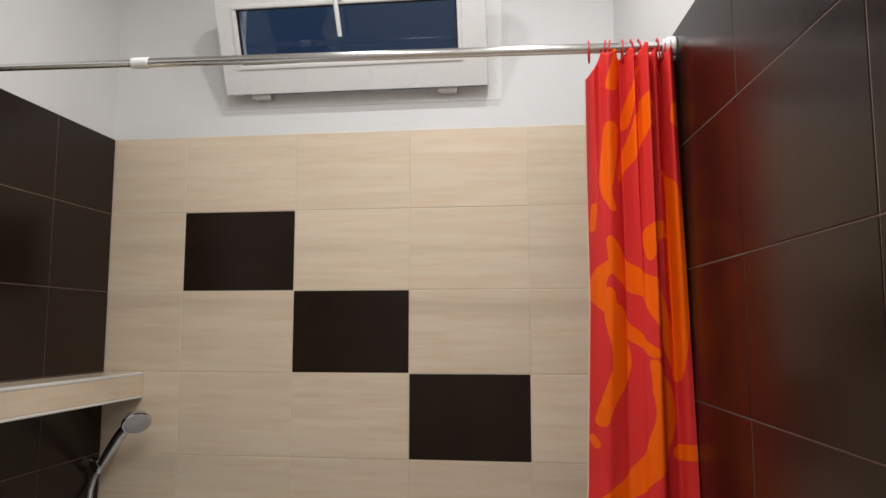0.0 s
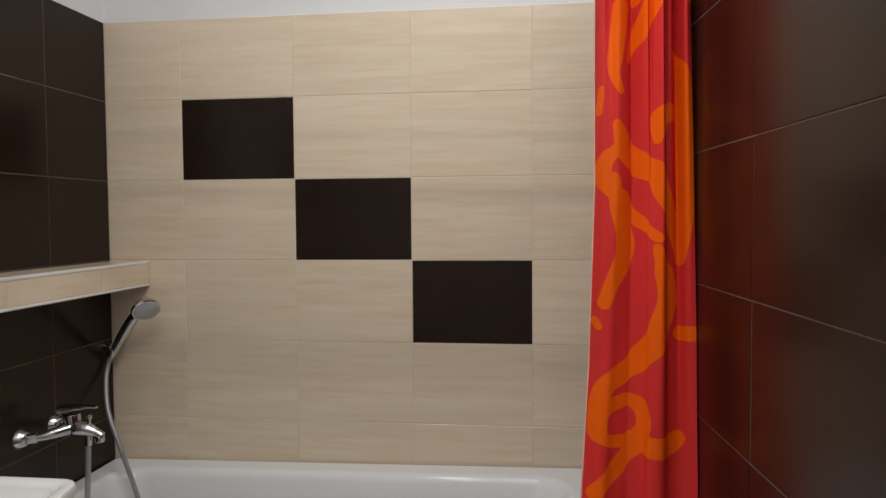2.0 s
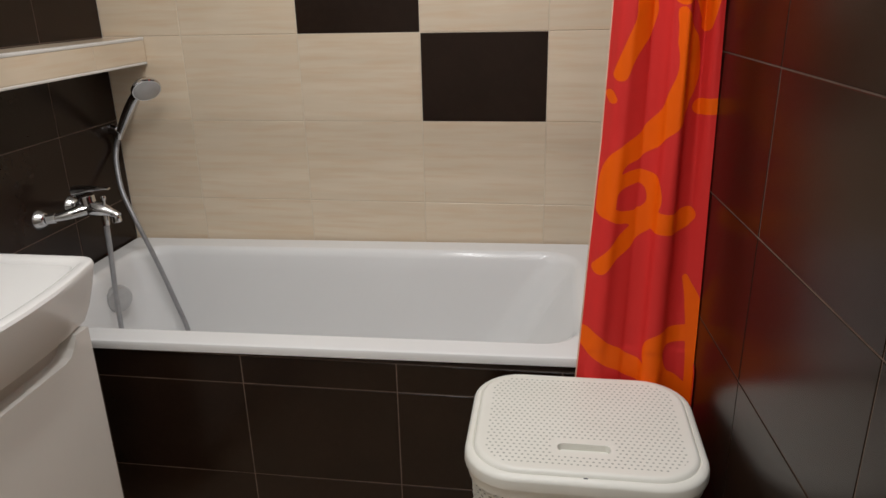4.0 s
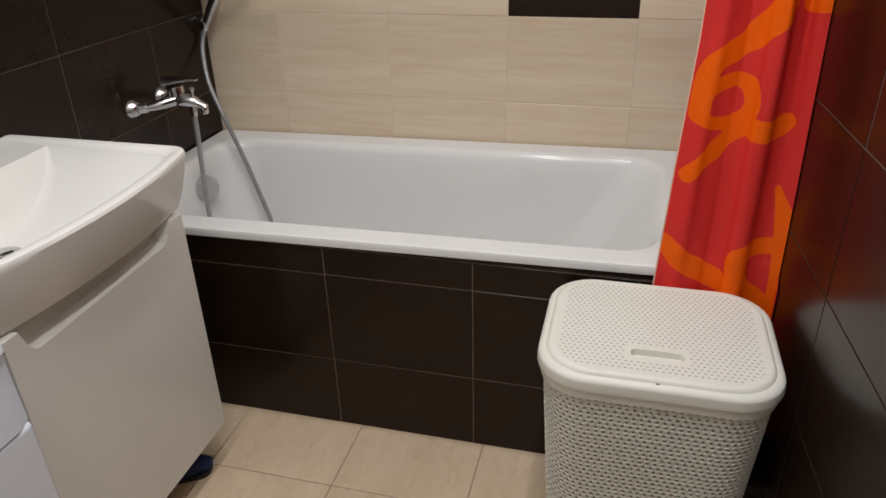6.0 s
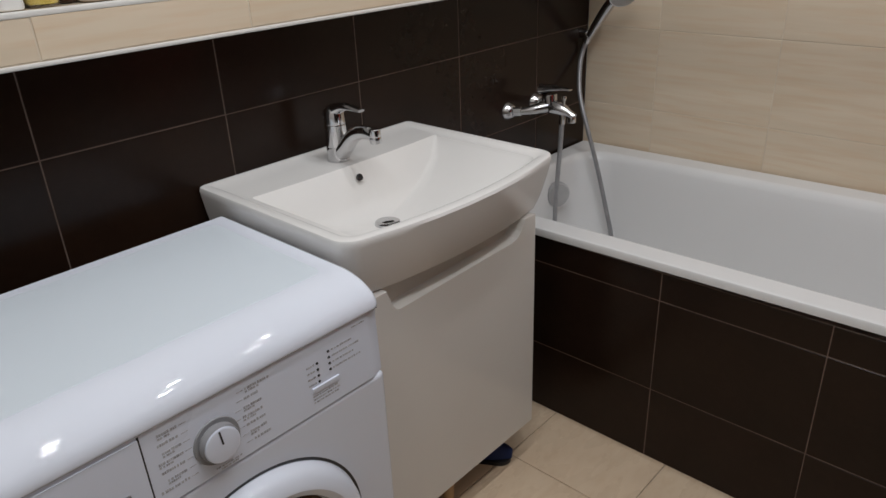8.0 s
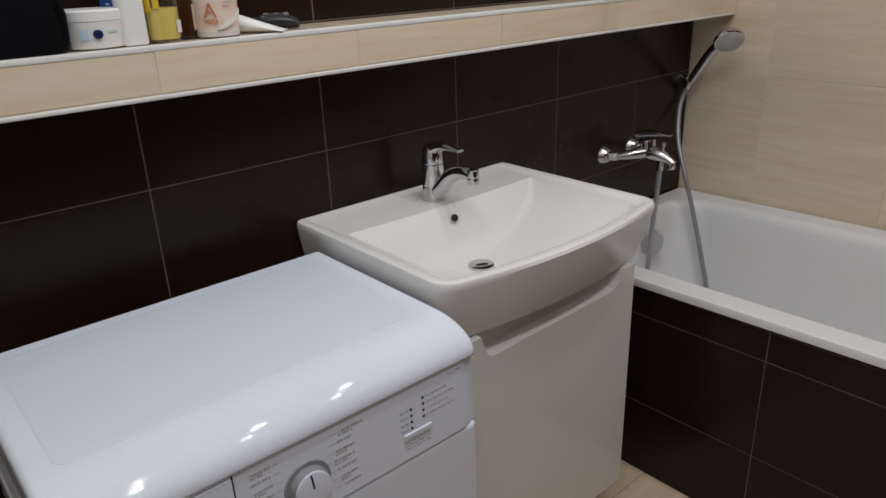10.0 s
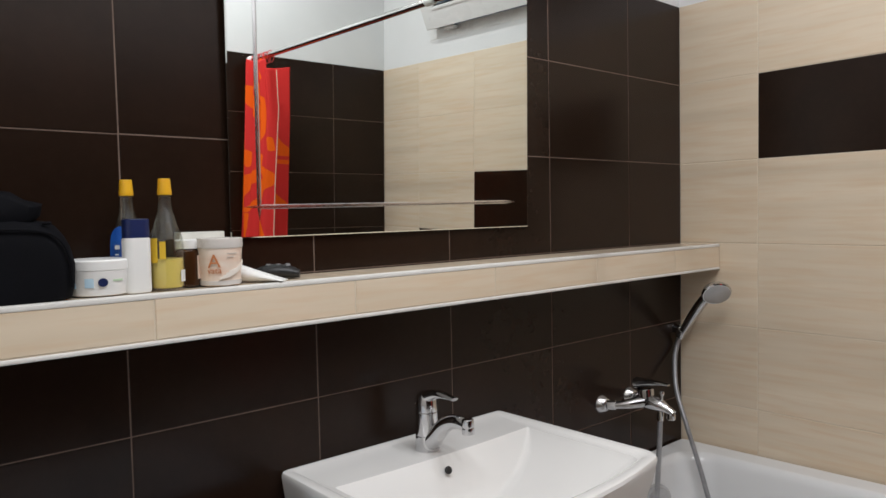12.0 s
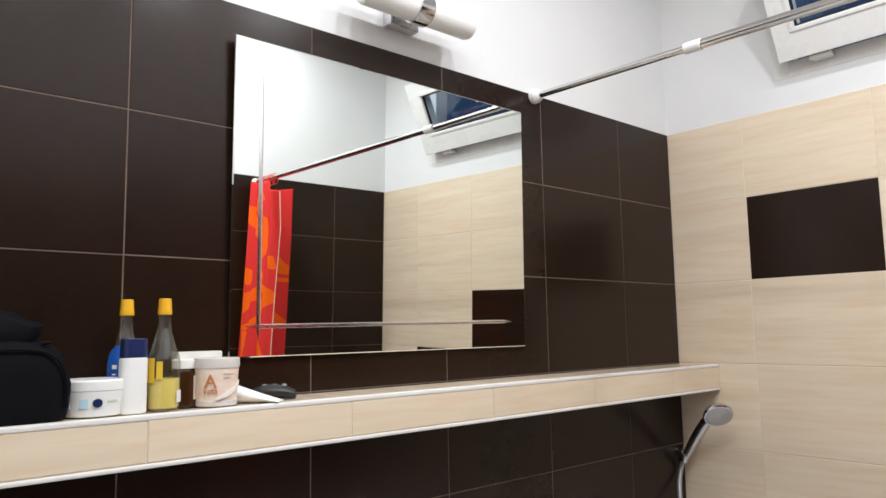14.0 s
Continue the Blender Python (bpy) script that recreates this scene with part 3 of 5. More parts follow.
HANG = (Matrix.Translation((MX, -1.26, 1.7)) @ Matrix.Rotation(radians(0.95), 4, "Y") @ Matrix.Rotation(radians(0.06), 4, "Z") @ Matrix.Translation((-MX, 1.26, -1.7)))
mg.data.transform(HANG)
part("backing", rbox((0.0005, MY0 + 0.30, MZ0 + 0.25), (0.0080, MY1 - 0.30, MZ1 - 0.25), 0), M_GREYP, mirror)


def tapered(p, q, w):
    """A thin etched line on the mirror, pointed at its ends."""
    b = bmesh.new()
    (y0, z0), (y1, z1) = p, q
    d = Vector((y1 - y0, z1 - z0))
    nn = Vector((-d.y, d.x)).normalized() * w
    c = [(y0, z0), (y0 + 0.05 * d.x + nn.x, z0 + 0.05 * d.y + nn.y), (y0 + 0.95 * d.x + nn.x, z0 + 0.95 * d.y + nn.y), (y1, z1),
         (y0 + 0.95 * d.x - nn.x, z0 + 0.95 * d.y - nn.y), (y0 + 0.05 * d.x - nn.x, z0 + 0.05 * d.y - nn.y)]
    ridge = [b.verts.new((MX + 0.0014, y0 + 0.05 * d.x, z0 + 0.05 * d.y)), b.verts.new((MX + 0.0014, y0 + 0.95 * d.x, z0 + 0.95 * d.y))]
    v = [b.verts.new((MX + 0.0003, y, z)) for y, z in c]
    for f in ([v[0], v[1], ridge[0]], [v[1], v[2], ridge[1], ridge[0]], [v[2], v[3], ridge[1]], [v[3], v[4], ridge[1]], [v[4], v[5], ridge[0], ridge[1]], [v[5], v[0], ridge[0]]):
        b.faces.new(f)
    b.transform(HANG)
    return b


part("etched_line", tapered((-1.626, 1.987), (-1.625, 1.410), 0.0045), M_ETCH, mirror)
part("etched_line", tapered((-1.658, 1.440), (-0.866, 1.447), 0.0045), M_ETCH, mirror)


# ---- lamp over the mirror ----
LY, LZ, LXC = -1.245, 2.205, 0.085
lamp = thing("wall_lamp", "tubular opal glass wall lamp with chrome band above mirror", "lamp", (0, LY, LZ))
part("wall_plate", rbox((0.0005 - 0.004, LY - 0.045, LZ - 0.03), (0.03, LY + 0.045, LZ + 0.03), 0.004), M_CHROME, lamp)
part("bracket", rbox((0.028, LY - 0.022, LZ - 0.018), (0.058, LY + 0.022, LZ + 0.018), 0.003), M_CHROME, lamp)
for sgn in (-1, 1):
    part("tube", lathe([(0, 0.018), (0.034, 0.018), (0.035, 0.03), (0.035, 0.158), (0.033, 0.165), (0.028, 0.168), (0, 0.168)], 40, None, axis((LXC, LY, LZ), (LXC, LY + sgn, LZ))), M_OPAL, lamp, "white opal glass tube")
part("band", lathe([(0.030, -0.022), (0.0385, -0.022), (0.0395, -0.020), (0.0395, 0.020), (0.0385, 0.022), (0.030, 0.022)], 40, None, axis((LXC, LY, LZ), (LXC, LY + 1, LZ))), M_CHROME, lamp, "chrome centre band")


# ---- curtain rail and curtain ----
RY, RZ, RZR = -0.737, 2.111, 2.085     # height at the left and at the right end


def rail_z(x):
    return RZ + (RZR - RZ) * x / wall_x(RY)


rail = thing("curtain_rail", "polished telescopic curtain rod spanning wall to wall", "curtain rod", (0, RY, RZ))
part("thin_tube", rod_mesh((0.02, RY, rail_z(0.02)), (0.56, RY, rail_z(0.56)), 0.0092, n=28), M_STEEL, rail)
part("thick_tube", rod_mesh((0.52, RY, rail_z(0.52)), (wall_x(RY) - 0.02, RY, RZR), 0.0115, n=28), M_STEEL, rail)
part("joint_collar", rod_mesh((0.495, RY, rail_z(0.495)), (0.54, RY, rail_z(0.54)), 0.0138, n=28), M_WPLASTIC, rail, "white plastic collar")
for xa, xb in ((0.0005, 0.03), (wall_x(RY) - 0.0005, wall_x(RY) - 0.03)):
    part("end_cup", lathe([(0, 0.0), (0.021, 0.0), (0.022, 0.004), (0.020, 0.010), (0.0215, 0.014), (0.019, 0.020), (0.014, 0.028), (0, 0.029)], 28, None, axis((xa, RY, rail_z(xa)), (xb, RY, rail_z(xa)))), M_WPLASTIC, rail, "white plastic wall cup")

cur = thing("shower_curtain", "red shower curtain with orange ribbons, drawn aside on rod", "curtain", (1.71, RY, 2.05))
NU, NV = 200, 300
ZT, ZB = 2.062, 0.20
CLOTH_W = 0.215
FLAP = 0.88          # from here on the cloth turns back along the wall
RIBBONS = []


def ribbon(halves, *pts):
    """A printed ribbon: its half widths from end to end, then points across the cloth (0 to 1) and up from the floor."""
    line = [Vector(p) for p in spline([(u * CLOTH_W, 0.0, z) for u, z in pts], 7)]
    wide = np.interp(np.linspace(0, 1, len(line)), np.linspace(0, 1, len(halves)), halves)
    RIBBONS.append((wide, np.array([(p.x, p.z) for p in line])))


ribbon((0.0128, 0.0128), (0.37, 2.085), (0.34, 2.045), (0.27, 1.989))
ribbon((0.0047, 0.0096), (0.59, 2.032), (0.51, 1.977), (0.42, 1.901))
ribbon((0.0177, 0.0177, 0.0064), (0.25, 1.889), (0.21, 1.809), (0.19, 1.751), (0.26, 1.709))
ribbon((0.0160, 0.0160), (0.67, 1.946), (0.66, 1.905))
ribbon((0.0128, 0.0128), (0.99, 1.934), (0.98, 1.902))
ribbon((0.0209, 0.0160, 0.0064), (0.59, 1.904), (0.51, 1.852), (0.39, 1.808), (0.34, 1.775))
ribbon((0.0081, 0.0177, 0.0192, 0.0177, 0.0113), (0.82, 1.786), (0.91, 1.735), (0.91, 1.642), (0.91, 1.545), (0.92, 1.473), (0.89, 1.402), (0.86, 1.347))
ribbon((0.0192, 0.0209, 0.0047), (0.78, 1.661), (0.69, 1.653), (0.64, 1.631), (0.62, 1.596))
ribbon((0.0113, 0.0239, 0.0256, 0.0209, 0.0143, 0.0096), (0.22, 1.638), (0.3, 1.589), (0.45, 1.552), (0.62, 1.527), (0.71, 1.473), (0.79, 1.42), (0.85, 1.362))
ribbon((0.0143, 0.0177, 0.0143), (0.21, 1.583), (0.1, 1.561), (0.07, 1.522), (0.15, 1.497))
ribbon((0.0143, 0.0177, 0.0224, 0.0192, 0.0143), (0.19, 1.522), (0.22, 1.461), (0.31, 1.408), (0.32, 1.361), (0.23, 1.32), (0.12, 1.256))
ribbon((0.0160, 0.0128, 0.0096), (0.26, 1.483), (0.41, 1.44), (0.63, 1.396))
ribbon((0.0064, 0.0209, 0.0224, 0.0224, 0.0209), (0.62, 1.376), (0.7, 1.321), (0.72, 1.258), (0.64, 1.201), (0.51, 1.15))
ribbon((0.0160, 0.0160), (0.86, 1.192), (1.06, 1.195))
ribbon((0.0064, 0.0064), (1.0, 1.648), (0.99, 1.521))
ribbon((0.0064, 0.0064), (0.06, 1.718), (0.04, 1.667))
ribbon((0.0081, 0.0081), (0.04, 1.216), (0.07, 1.204))
ribbon((0.0224, 0.0224, 0.0209, 0.0192, 0.0177), (0.65, 1.2), (0.56, 1.162), (0.36, 1.114), (0.18, 1.084), (0.11, 1.046), (0.1, 0.978))
ribbon((0.0128, 0.0143, 0.0143, 0.0143, 0.0128), (0.11, 1.013), (0.21, 1.035), (0.36, 1.05), (0.49, 1.036), (0.52, 0.995), (0.44, 0.97), (0.27, 0.962), (0.13, 0.971))
ribbon((0.0160, 0.0224, 0.0224, 0.0177), (0.41, 0.968), (0.58, 0.956), (0.73, 0.957), (0.82, 0.97))
ribbon((0.0177, 0.0160, 0.0143), (0.45, 0.956), (0.3, 0.911), (0.1, 0.852))
ribbon((0.0064, 0.0160, 0.0177, 0.0143), (0.86, 0.833), (0.95, 0.77), (1.0, 0.666), (1.0, 0.544))
ribbon((0.0209, 0.0224, 0.0239, 0.0256), (0.03, 0.694), (0.23, 0.653), (0.49, 0.616), (0.71, 0.595), (0.92, 0.557))
ribbon((0.0192, 0.0192, 0.0177, 0.0160), (0.89, 0.705), (0.71, 0.694), (0.63, 0.664), (0.69, 0.615), (0.83, 0.567))
ribbon((0.0230, 0.0230), (0.05, 0.30), (0.30, 0.42), (0.60, 0.34), (0.80, 0.46))


ribbon((0.009, 0.009, 0.009), (1.04, 1.80), (1.07, 1.72), (1.13, 1.66))
ribbon((0.010, 0.010), (1.00, 1.63), (1.20, 1.62))
ribbon((0.008, 0.010, 0.008), (1.05, 1.60), (1.04, 1.50), (1.10, 1.42))


def ribbon_gap(p):
    """How far a point of the cloth lies outside the nearest ribbon."""
    best = np.full(len(p), 1.0)
    for half, q in RIBBONS:
        for a, b, ha, hb in zip(q, q[1:], half, half[1:]):
            d = b - a
            t = np.clip(((p - a) @ d) / max(float(d @ d), 1e-9), 0, 1)
            best = np.minimum(best, np.linalg.norm(p - a - t[:, None] * d, axis=1) - ha - (hb - ha) * t)
    return best


bm = bmesh.new()
uvl = bm.loops.layers.uv.new("UVMap")
grid = []


def lerp_table(tab, z):
    return float(np.interp(z, [a for a, b in tab], [b for a, b in tab]))


XL = [(0.2, 1.535), (0.57, 1.556), (0.86, 1.572), (1.12, 1.590), (1.5, 1.604), (2.06, 1.606)]
XR = [(0.2, 1.811), (0.57, 1.811), (0.95, 1.811), (1.5, 1.804), (2.06, 1.798)]
for j in range(NV + 1):
    v = j / NV
    row = []
    for i in range(NU + 1):
        u = i / NU
        sag = 0.016 * abs(math.sin(math.pi * 7 * u)) * max(0.0, 1 - v * 14) + 0.055 * max(0.0, 1 - u * 6) * max(0.0, 1 - v * 9)
        z = ZT + (ZB - ZT) * v + 0.016 * max(0.0, 1 - v * 6) - sag
        xl, xr = lerp_table(XL, z), lerp_table(XR, z)
        top = max(0.0, 1 - v * 1.6)
        ph = 0.9 * math.sin(2.1 * v + 1.0) * (0.4 + u)
        fold = 0.62 * top ** 0.9 * math.sin(2 * math.pi * 6.5 * (u + 0.045 * math.sin(8.2 * u + 1.0)) + 0.4 + 0.5 * ph) + (1.0 - 0.5 * top) * math.sin(2 * math.pi * 2.4 * u + 1.7 + ph + 0.5 * v) \
            + 0.22 * math.sin(2 * math.pi * 4.3 * u + 2.2 * v + 0.6)
        amp = 0.014 + 0.016 * top
        face = min(1.0, u / FLAP)
        x = xl + (xr - xl) * (face + 0.018 * math.sin(2 * math.pi * 6.5 * u + 1.9 + ph) * (1 - abs(2 * face - 1)))
        y = (RY - 0.020) + (0.070 * max(0.0, 0.5 - u) - 0.020 * min(0.0, 0.5 - u)) * min(1.0, max(0.0, (z - 0.75) / 0.4)) * min(1.0, 0.3 + v * 6) + (-0.815 - RY) * min(1.0, v / 0.80) ** 0.9 + amp * fold * (0.85 if v > 0.75 else 1.0)
        if u > FLAP:
            k = (u - FLAP) / (1 - FLAP)
            y += 0.24 * k * min(1.0, max(0.0, (z - 0.62) / 0.25))
            x = x + (wall_x(y) - 0.003 - x) * k
        if z < 0.72:
            y = min(y, -0.812)
        x = min(x, wall_x(y) - 0.002)
        row.append((bm.verts.new((x, y, z)), (u * 0.95, (1 - v) * 1.86)))
    grid.append(row)
for j in range(NV):
    for i in range(NU):
        q = [grid[j][i], grid[j][i + 1], grid[j + 1][i + 1], grid[j + 1][i]]
        f = bm.faces.new([a[0] for a in q])
        for lp, a in zip(f.loops, q):
            lp[uvl].uv = a[1]
hem_line = [grid[j][0][0].co.copy() for j in range(NV + 1)]
hem_top = [grid[0][i][0].co.copy() for i in range(NU + 1)]
flat_cloth = np.array([(i / NU / FLAP * CLOTH_W, row[i][0].co.z) for row in grid for i in range(NU + 1)])
cloth = part("cloth", bm, M_CURTAIN, cur)
cloth.data.attributes.new("ribbon", "FLOAT", "POINT").data.foreach_set("value", ribbon_gap(flat_cloth).astype(np.float32))
so = cloth.modifiers.new("thickness", "SOLIDIFY")
so.thickness, so.offset = 0.0012, 0
part("side_hem", sweep(hem_line, 0.0022, 8), M_HEM, cur, "pale stitched hem")
M_RING = mat("red_plastic", (0.60, 0.03, 0.03), (0.52, 0.025, 0.025), 0.3, scale=20)
for k in range(9):
    cp = hem_top[min(NU, int((k + 0.35) / 9 * NU))]
    pts = []
    rx = cp.x + 0.008 * math.sin(k * 2.3)
    for a in range(25):
        t = 2 * math.pi * a / 24
        pts.append((rx + 0.006 * math.cos(t) * math.sin(k), RY + 0.0165 * math.sin(t), rail_z(rx) - 0.008 + 0.0255 * math.cos(t)))
    part("curtain_ring", sweep(pts, 0.0019, 8), M_RING, cur, "red plastic ring")


# ---- wash basin and its cabinet ----
BY0, BY1, BTOP = -1.595, -0.930, 0.884
BYC, BHW = (BY0 + BY1) / 2, (BY1 - BY0) / 2


def bowed(x0, x1, y0, y1, r, z, bow=0.068):
    """A rounded outline whose front edge bulges into the room."""
    return [(x + 0.024 * min(1.0, max(0.0, (x - 0.22) / 0.24)) + max(0.0, x / 0.475) * (bow - 0.022) * (1 - ((y - BYC) / BHW) ** 2), y, z) for x, y in rrect(x0, x1, y0, y1, r, 8, 0.35)]


basin = thing("washbasin", "white ceramic washbasin with bowed front set on a cabinet", "washbasin", (0.25, BYC, 0.744))
rings = [bowed(0.004, 0.425, BY0 + 0.040, BY1 - 0.040, 0.02, 0.7445, 0.062), bowed(0.002, 0.440, BY0 + 0.026, BY1 - 0.026, 0.03, 0.749, 0.064),
         bowed(0.002, 0.452, BY0 + 0.014, BY1 - 0.014, 0.034, 0.783, 0.066), bowed(0.002, 0.464, BY0 + 0.006, BY1 - 0.006, 0.036, 0.83),
         bowed(0.002, 0.472, BY0 + 0.001, BY1 - 0.001, 0.036, 0.865), bowed(0.002, 0.474, BY0, BY1, 0.036, 0.876), bowed(0.003, 0.471, BY0 + 0.003, BY1 - 0.003, 0.034, 0.882),
         bowed(0.006, 0.465, BY0 + 0.008, BY1 - 0.008, 0.032, BTOP), bowed(0.018, 0.452, BY0 + 0.022, BY1 - 0.022, 0.026, BTOP - 0.001), bowed(0.024, 0.446, BY0 + 0.028, BY1 - 0.028, 0.024, BTOP - 0.005),
         bowed(0.060, 0.443, BY0 + 0.034, BY1 - 0.034, 0.024, BTOP - 0.007), bowed(0.140, 0.440, BY0 + 0.045, BY1 - 0.045, 0.022, BTOP - 0.008),
         bowed(0.147, 0.437, BY0 + 0.052, BY1 - 0.052, 0.024, BTOP - 0.018), bowed(0.168, 0.424, BY0 + 0.085, BY1 - 0.085, 0.05, BTOP - 0.052),
         bowed(0.184, 0.404, BY0 + 0.125, BY1 - 0.145, 0.06, BTOP - 0.086), bowed(0.202, 0.375, BY0 + 0.180, BY1 - 0.220, 0.06, BTOP - 0.111),
         bowed(0.225, 0.335, BY0 + 0.250, BY1 - 0.300, 0.04, BTOP - 0.122), bowed(0.250, 0.295, BY0 + 0.287, BY1 - 0.337, 0.015, BTOP - 0.125)]
part("bowl", loft(rings, cap_first=True), M_CERAMIC, basin)
dz = BTOP - 0.125
dr = part("drain", lathe([(0.010, 0.004), (0.022, 0.0045), (0.029, 0.003), (0.031, -0.002), (0.010, -0.002), (0.010, 0.004)], 32, None, Matrix.Translation((0.275, BYC - 0.022, dz + 0.003))), M_CHROME, basin, "chrome drain ring")
part("drain_plug", lathe([(0, 0.0065), (0.013, 0.006), (0.017, 0.004), (0.017, 0.001), (0, 0.001)], 28, None, Matrix.Translation((0.275, BYC - 0.022, dz + 0.003))), M_CHROME, dr)
# the bowl is not pierced: a black disc gives the overflow hole's shade
part("overflow_hole", lathe([(0, 0.0016), (0.0065, 0.0016), (0.0085, 0.0008), (0.0085, -0.004), (0, -0.004)], 24, None, axis((0.1835, BYC - 0.016, BTOP - 0.031), (0.2715, BYC - 0.016, BTOP + 0.016))), M_BLACK, basin, "black disc for the shade in the overflow hole")

fau = thing("basin_mixer", "chrome single-lever basin mixer standing on the washbasin", "faucet", (0.098, -1.268, BTOP - 0.008))
fx, fy, fz = 0.098, -1.268, BTOP - 0.0075
part("base", lathe([(0, 0.0), (0.028, 0.0), (0.0285, 0.003), (0.0275, 0.006), (0.0262, 0.034), (0.0256, 0.0355), (0, 0.0355)], 36, None, Matrix.Translation((fx, fy, fz))), M_CHROME, fau)
part("column", lathe([(0, 0.036), (0.0256, 0.036), (0.0262, 0.0375), (0.0252, 0.088), (0.0246, 0.0895), (0, 0.0895)], 36, None, Matrix.Translation((fx, fy, fz))), M_CHROME, fau)
part("cartridge_body", lathe([(0, 0.0905), (0.0250, 0.0905), (0.0256, 0.092), (0.0250, 0.112), (0.0225, 0.126), (0.015, 0.134), (0, 0.137)], 36, None, Matrix.Translation((fx, fy, fz))), M_CHROME, fau)
rings = []
for k in range(15):
    t = k / 14
    wide, deep = 0.0235 - 0.0135 * t ** 0.7, 0.0150 * (1 - t) ** 1.3 + 0.0032
    cxl, czl = fx - 0.012 + 0.110 * t, fz + 0.112 + 0.026 * math.sin(min(1.0, t * 1.7) * math.pi / 2) - 0.004 * t * t
    rings.append([(cxl - 0.006 * math.sin(a) * (1 - t), fy + wide * math.cos(a), czl + deep * math.sin(a)) for a in [2 * math.pi * q / 20 for q in range(20)]])
part("lever", loft(rings, cap_first=True), M_CHROME, fau)
part("spout", sweep(spline([(fx + 0.002, fy, fz + 0.012), (fx + 0.030, fy, fz + 0.036), (fx + 0.058, fy, fz + 0.066), (fx + 0.086, fy, fz + 0.082), (fx + 0.112, fy, fz + 0.086), (fx + 0.134, fy, fz + 0.083)], 8), lambda t: 0.0215 - 0.0080 * t, 20), M_CHROME, fau)
part("aerator", lathe([(0, 0.0), (0.0125, 0.0), (0.0135, 0.0015), (0.0138, 0.013), (0.0128, 0.015), (0.0136, 0.017), (0.0132, 0.031), (0.0115, 0.033), (0, 0.033)], 28, None, axis((fx + 0.140, fy, fz + 0.066), (fx + 0.138, fy, fz + 0.10))), M_CHROME, fau)

CY0, CY1, CX = -1.530, -0.998, 0.491
cab = thing("basin_cabinet", "glossy warm white cabinet with a notched door under washbasin", "cabinet", (0.25, BYC, 0.12))
part("body", rbox((0.004, CY0, 0.122), (CX - 0.040, CY1 - 0.0005, 0.744), 0.002), M_LACQUER, cab)
outline = [(CY0, 0.124), (CY1, 0.124), (CY1, 0.7435), (CY1 - 0.042, 0.7435), (CY1 - 0.047, 0.734), (CY1 - 0.056, 0.716), (CY1 - 0.072, 0.702), (CY1 - 0.092, 0.697),
           (CY0 + 0.068, 0.688), (CY0 + 0.055, 0.692), (CY0 + 0.046, 0.705), (CY0 + 0.036, 0.7435), (CY0, 0.7435)]
part("door", prism(outline, CX - 0.0385, CX, "yz", 0.0022), M_LACQUER, cab, "glossy white door with grip notch")
part("grip_back", rbox((CX - 0.0400, CY0 + 0.02, 0.684), (CX - 0.0390, CY1 - 0.02, 0.741), 0), M_LACQUER_IN, cab)
for ly, lx in ((CY0 + 0.05, 0.40), (BYC - 0.03, 0.438), (CY1 - 0.05, 0.06), (CY0 + 0.05, 0.06)):
    part("leg", rod_mesh((lx, ly, 0.0), (lx, ly, 0.1225), 0.014, 0.018, 20), M_WOOD, cab, "pale wooden leg")

# slipper pushed under the cabinet
slip = thing("slipper", "dark blue slipper pushed halfway under the cabinet", "slipper", (0.38, -1.15, 0.0))
toe, heel = Vector((0.462, -1.050, 0)), Vector((0.240, -1.180, 0))
side = Vector((heel.y - toe.y, toe.x - heel.x, 0)).normalized()
rings = []
for k in range(25):
    t = (1 - math.cos(math.pi * k / 24)) / 2
    w = 0.037 * math.sin(math.pi * (0.03 + 0.94 * t)) ** 0.5
    h = 0.006 + 0.050 * math.sin(math.pi * (0.03 + 0.94 * t)) ** 0.5
    c = toe.lerp(heel, t)
    ringv = []
    for a in range(20):
        u = a * math.pi / 10
        ringv.append(tuple(c + side * (w * math.cos(u)) + Vector((0, 0, 0.016 + max(0.0, math.sin(u)) * h + min(0.0, math.sin(u)) * 0.003))))
    rings.append(ringv)
part("upper", loft(rings, cap_first=True), M_SLIPPER, slip)
turned = Matrix.Translation(toe.lerp(heel, 0.5)) @ Matrix.Rotation(math.atan2(heel.y - toe.y, heel.x - toe.x), 4, "Z")
part("sole", merge(None, loft([[(x, y, z) for x, y in rrect(-0.126, 0.126, -0.034, 0.034, 0.032)] for z in (0.0, 0.012)], cap_first=True), turned), M_BLACK, slip)


# ---- washing machine ----
WX_B, WX_F, WY0, WY1 = 0.115, 0.592, -2.262, -1.603
wm = thing("washing_machine", "white front-loading washing machine beside the washbasin cabinet", "washing machine", (0.35, -1.9, 0.0))
part("body", rbox((WX_B, WY0, 0.012), (WX_F, WY1, 0.664), 0.012, 3), M_WASHER, wm)
# the top cover: a rounded front nose
prof = [(WX_B, 0.790), (WX_B, 0.842), (WX_B + 0.008, 0.850), (0.500, 0.850)]
prof += [(0.500 + 0.093 * math.sin(radians(a)), 0.800 + 0.050 * math.cos(radians(a))) for a in range(9, 91, 9)]
prof += [(0.592, 0.797), (0.585, 0.794)]
ring_of = []
for y, inset in ((WY0, 0.012), (WY0 + 0.003, 0.005), (WY0 + 0.012, 0.0), (WY1 - 0.012, 0.0), (WY1 - 0.003, 0.005), (WY1, 0.012)):
    cx, cz = (WX_B + WX_F) / 2, 0.80
    ring_of.append([(cx + (x - cx) * (1 - inset / 0.24), y, z if z < 0.80 else cz + (z - cz) * (1 - inset / 0.05)) for x, z in prof])
part("top_cover", loft(ring_of, cap_first=True), M_WASHER, wm)
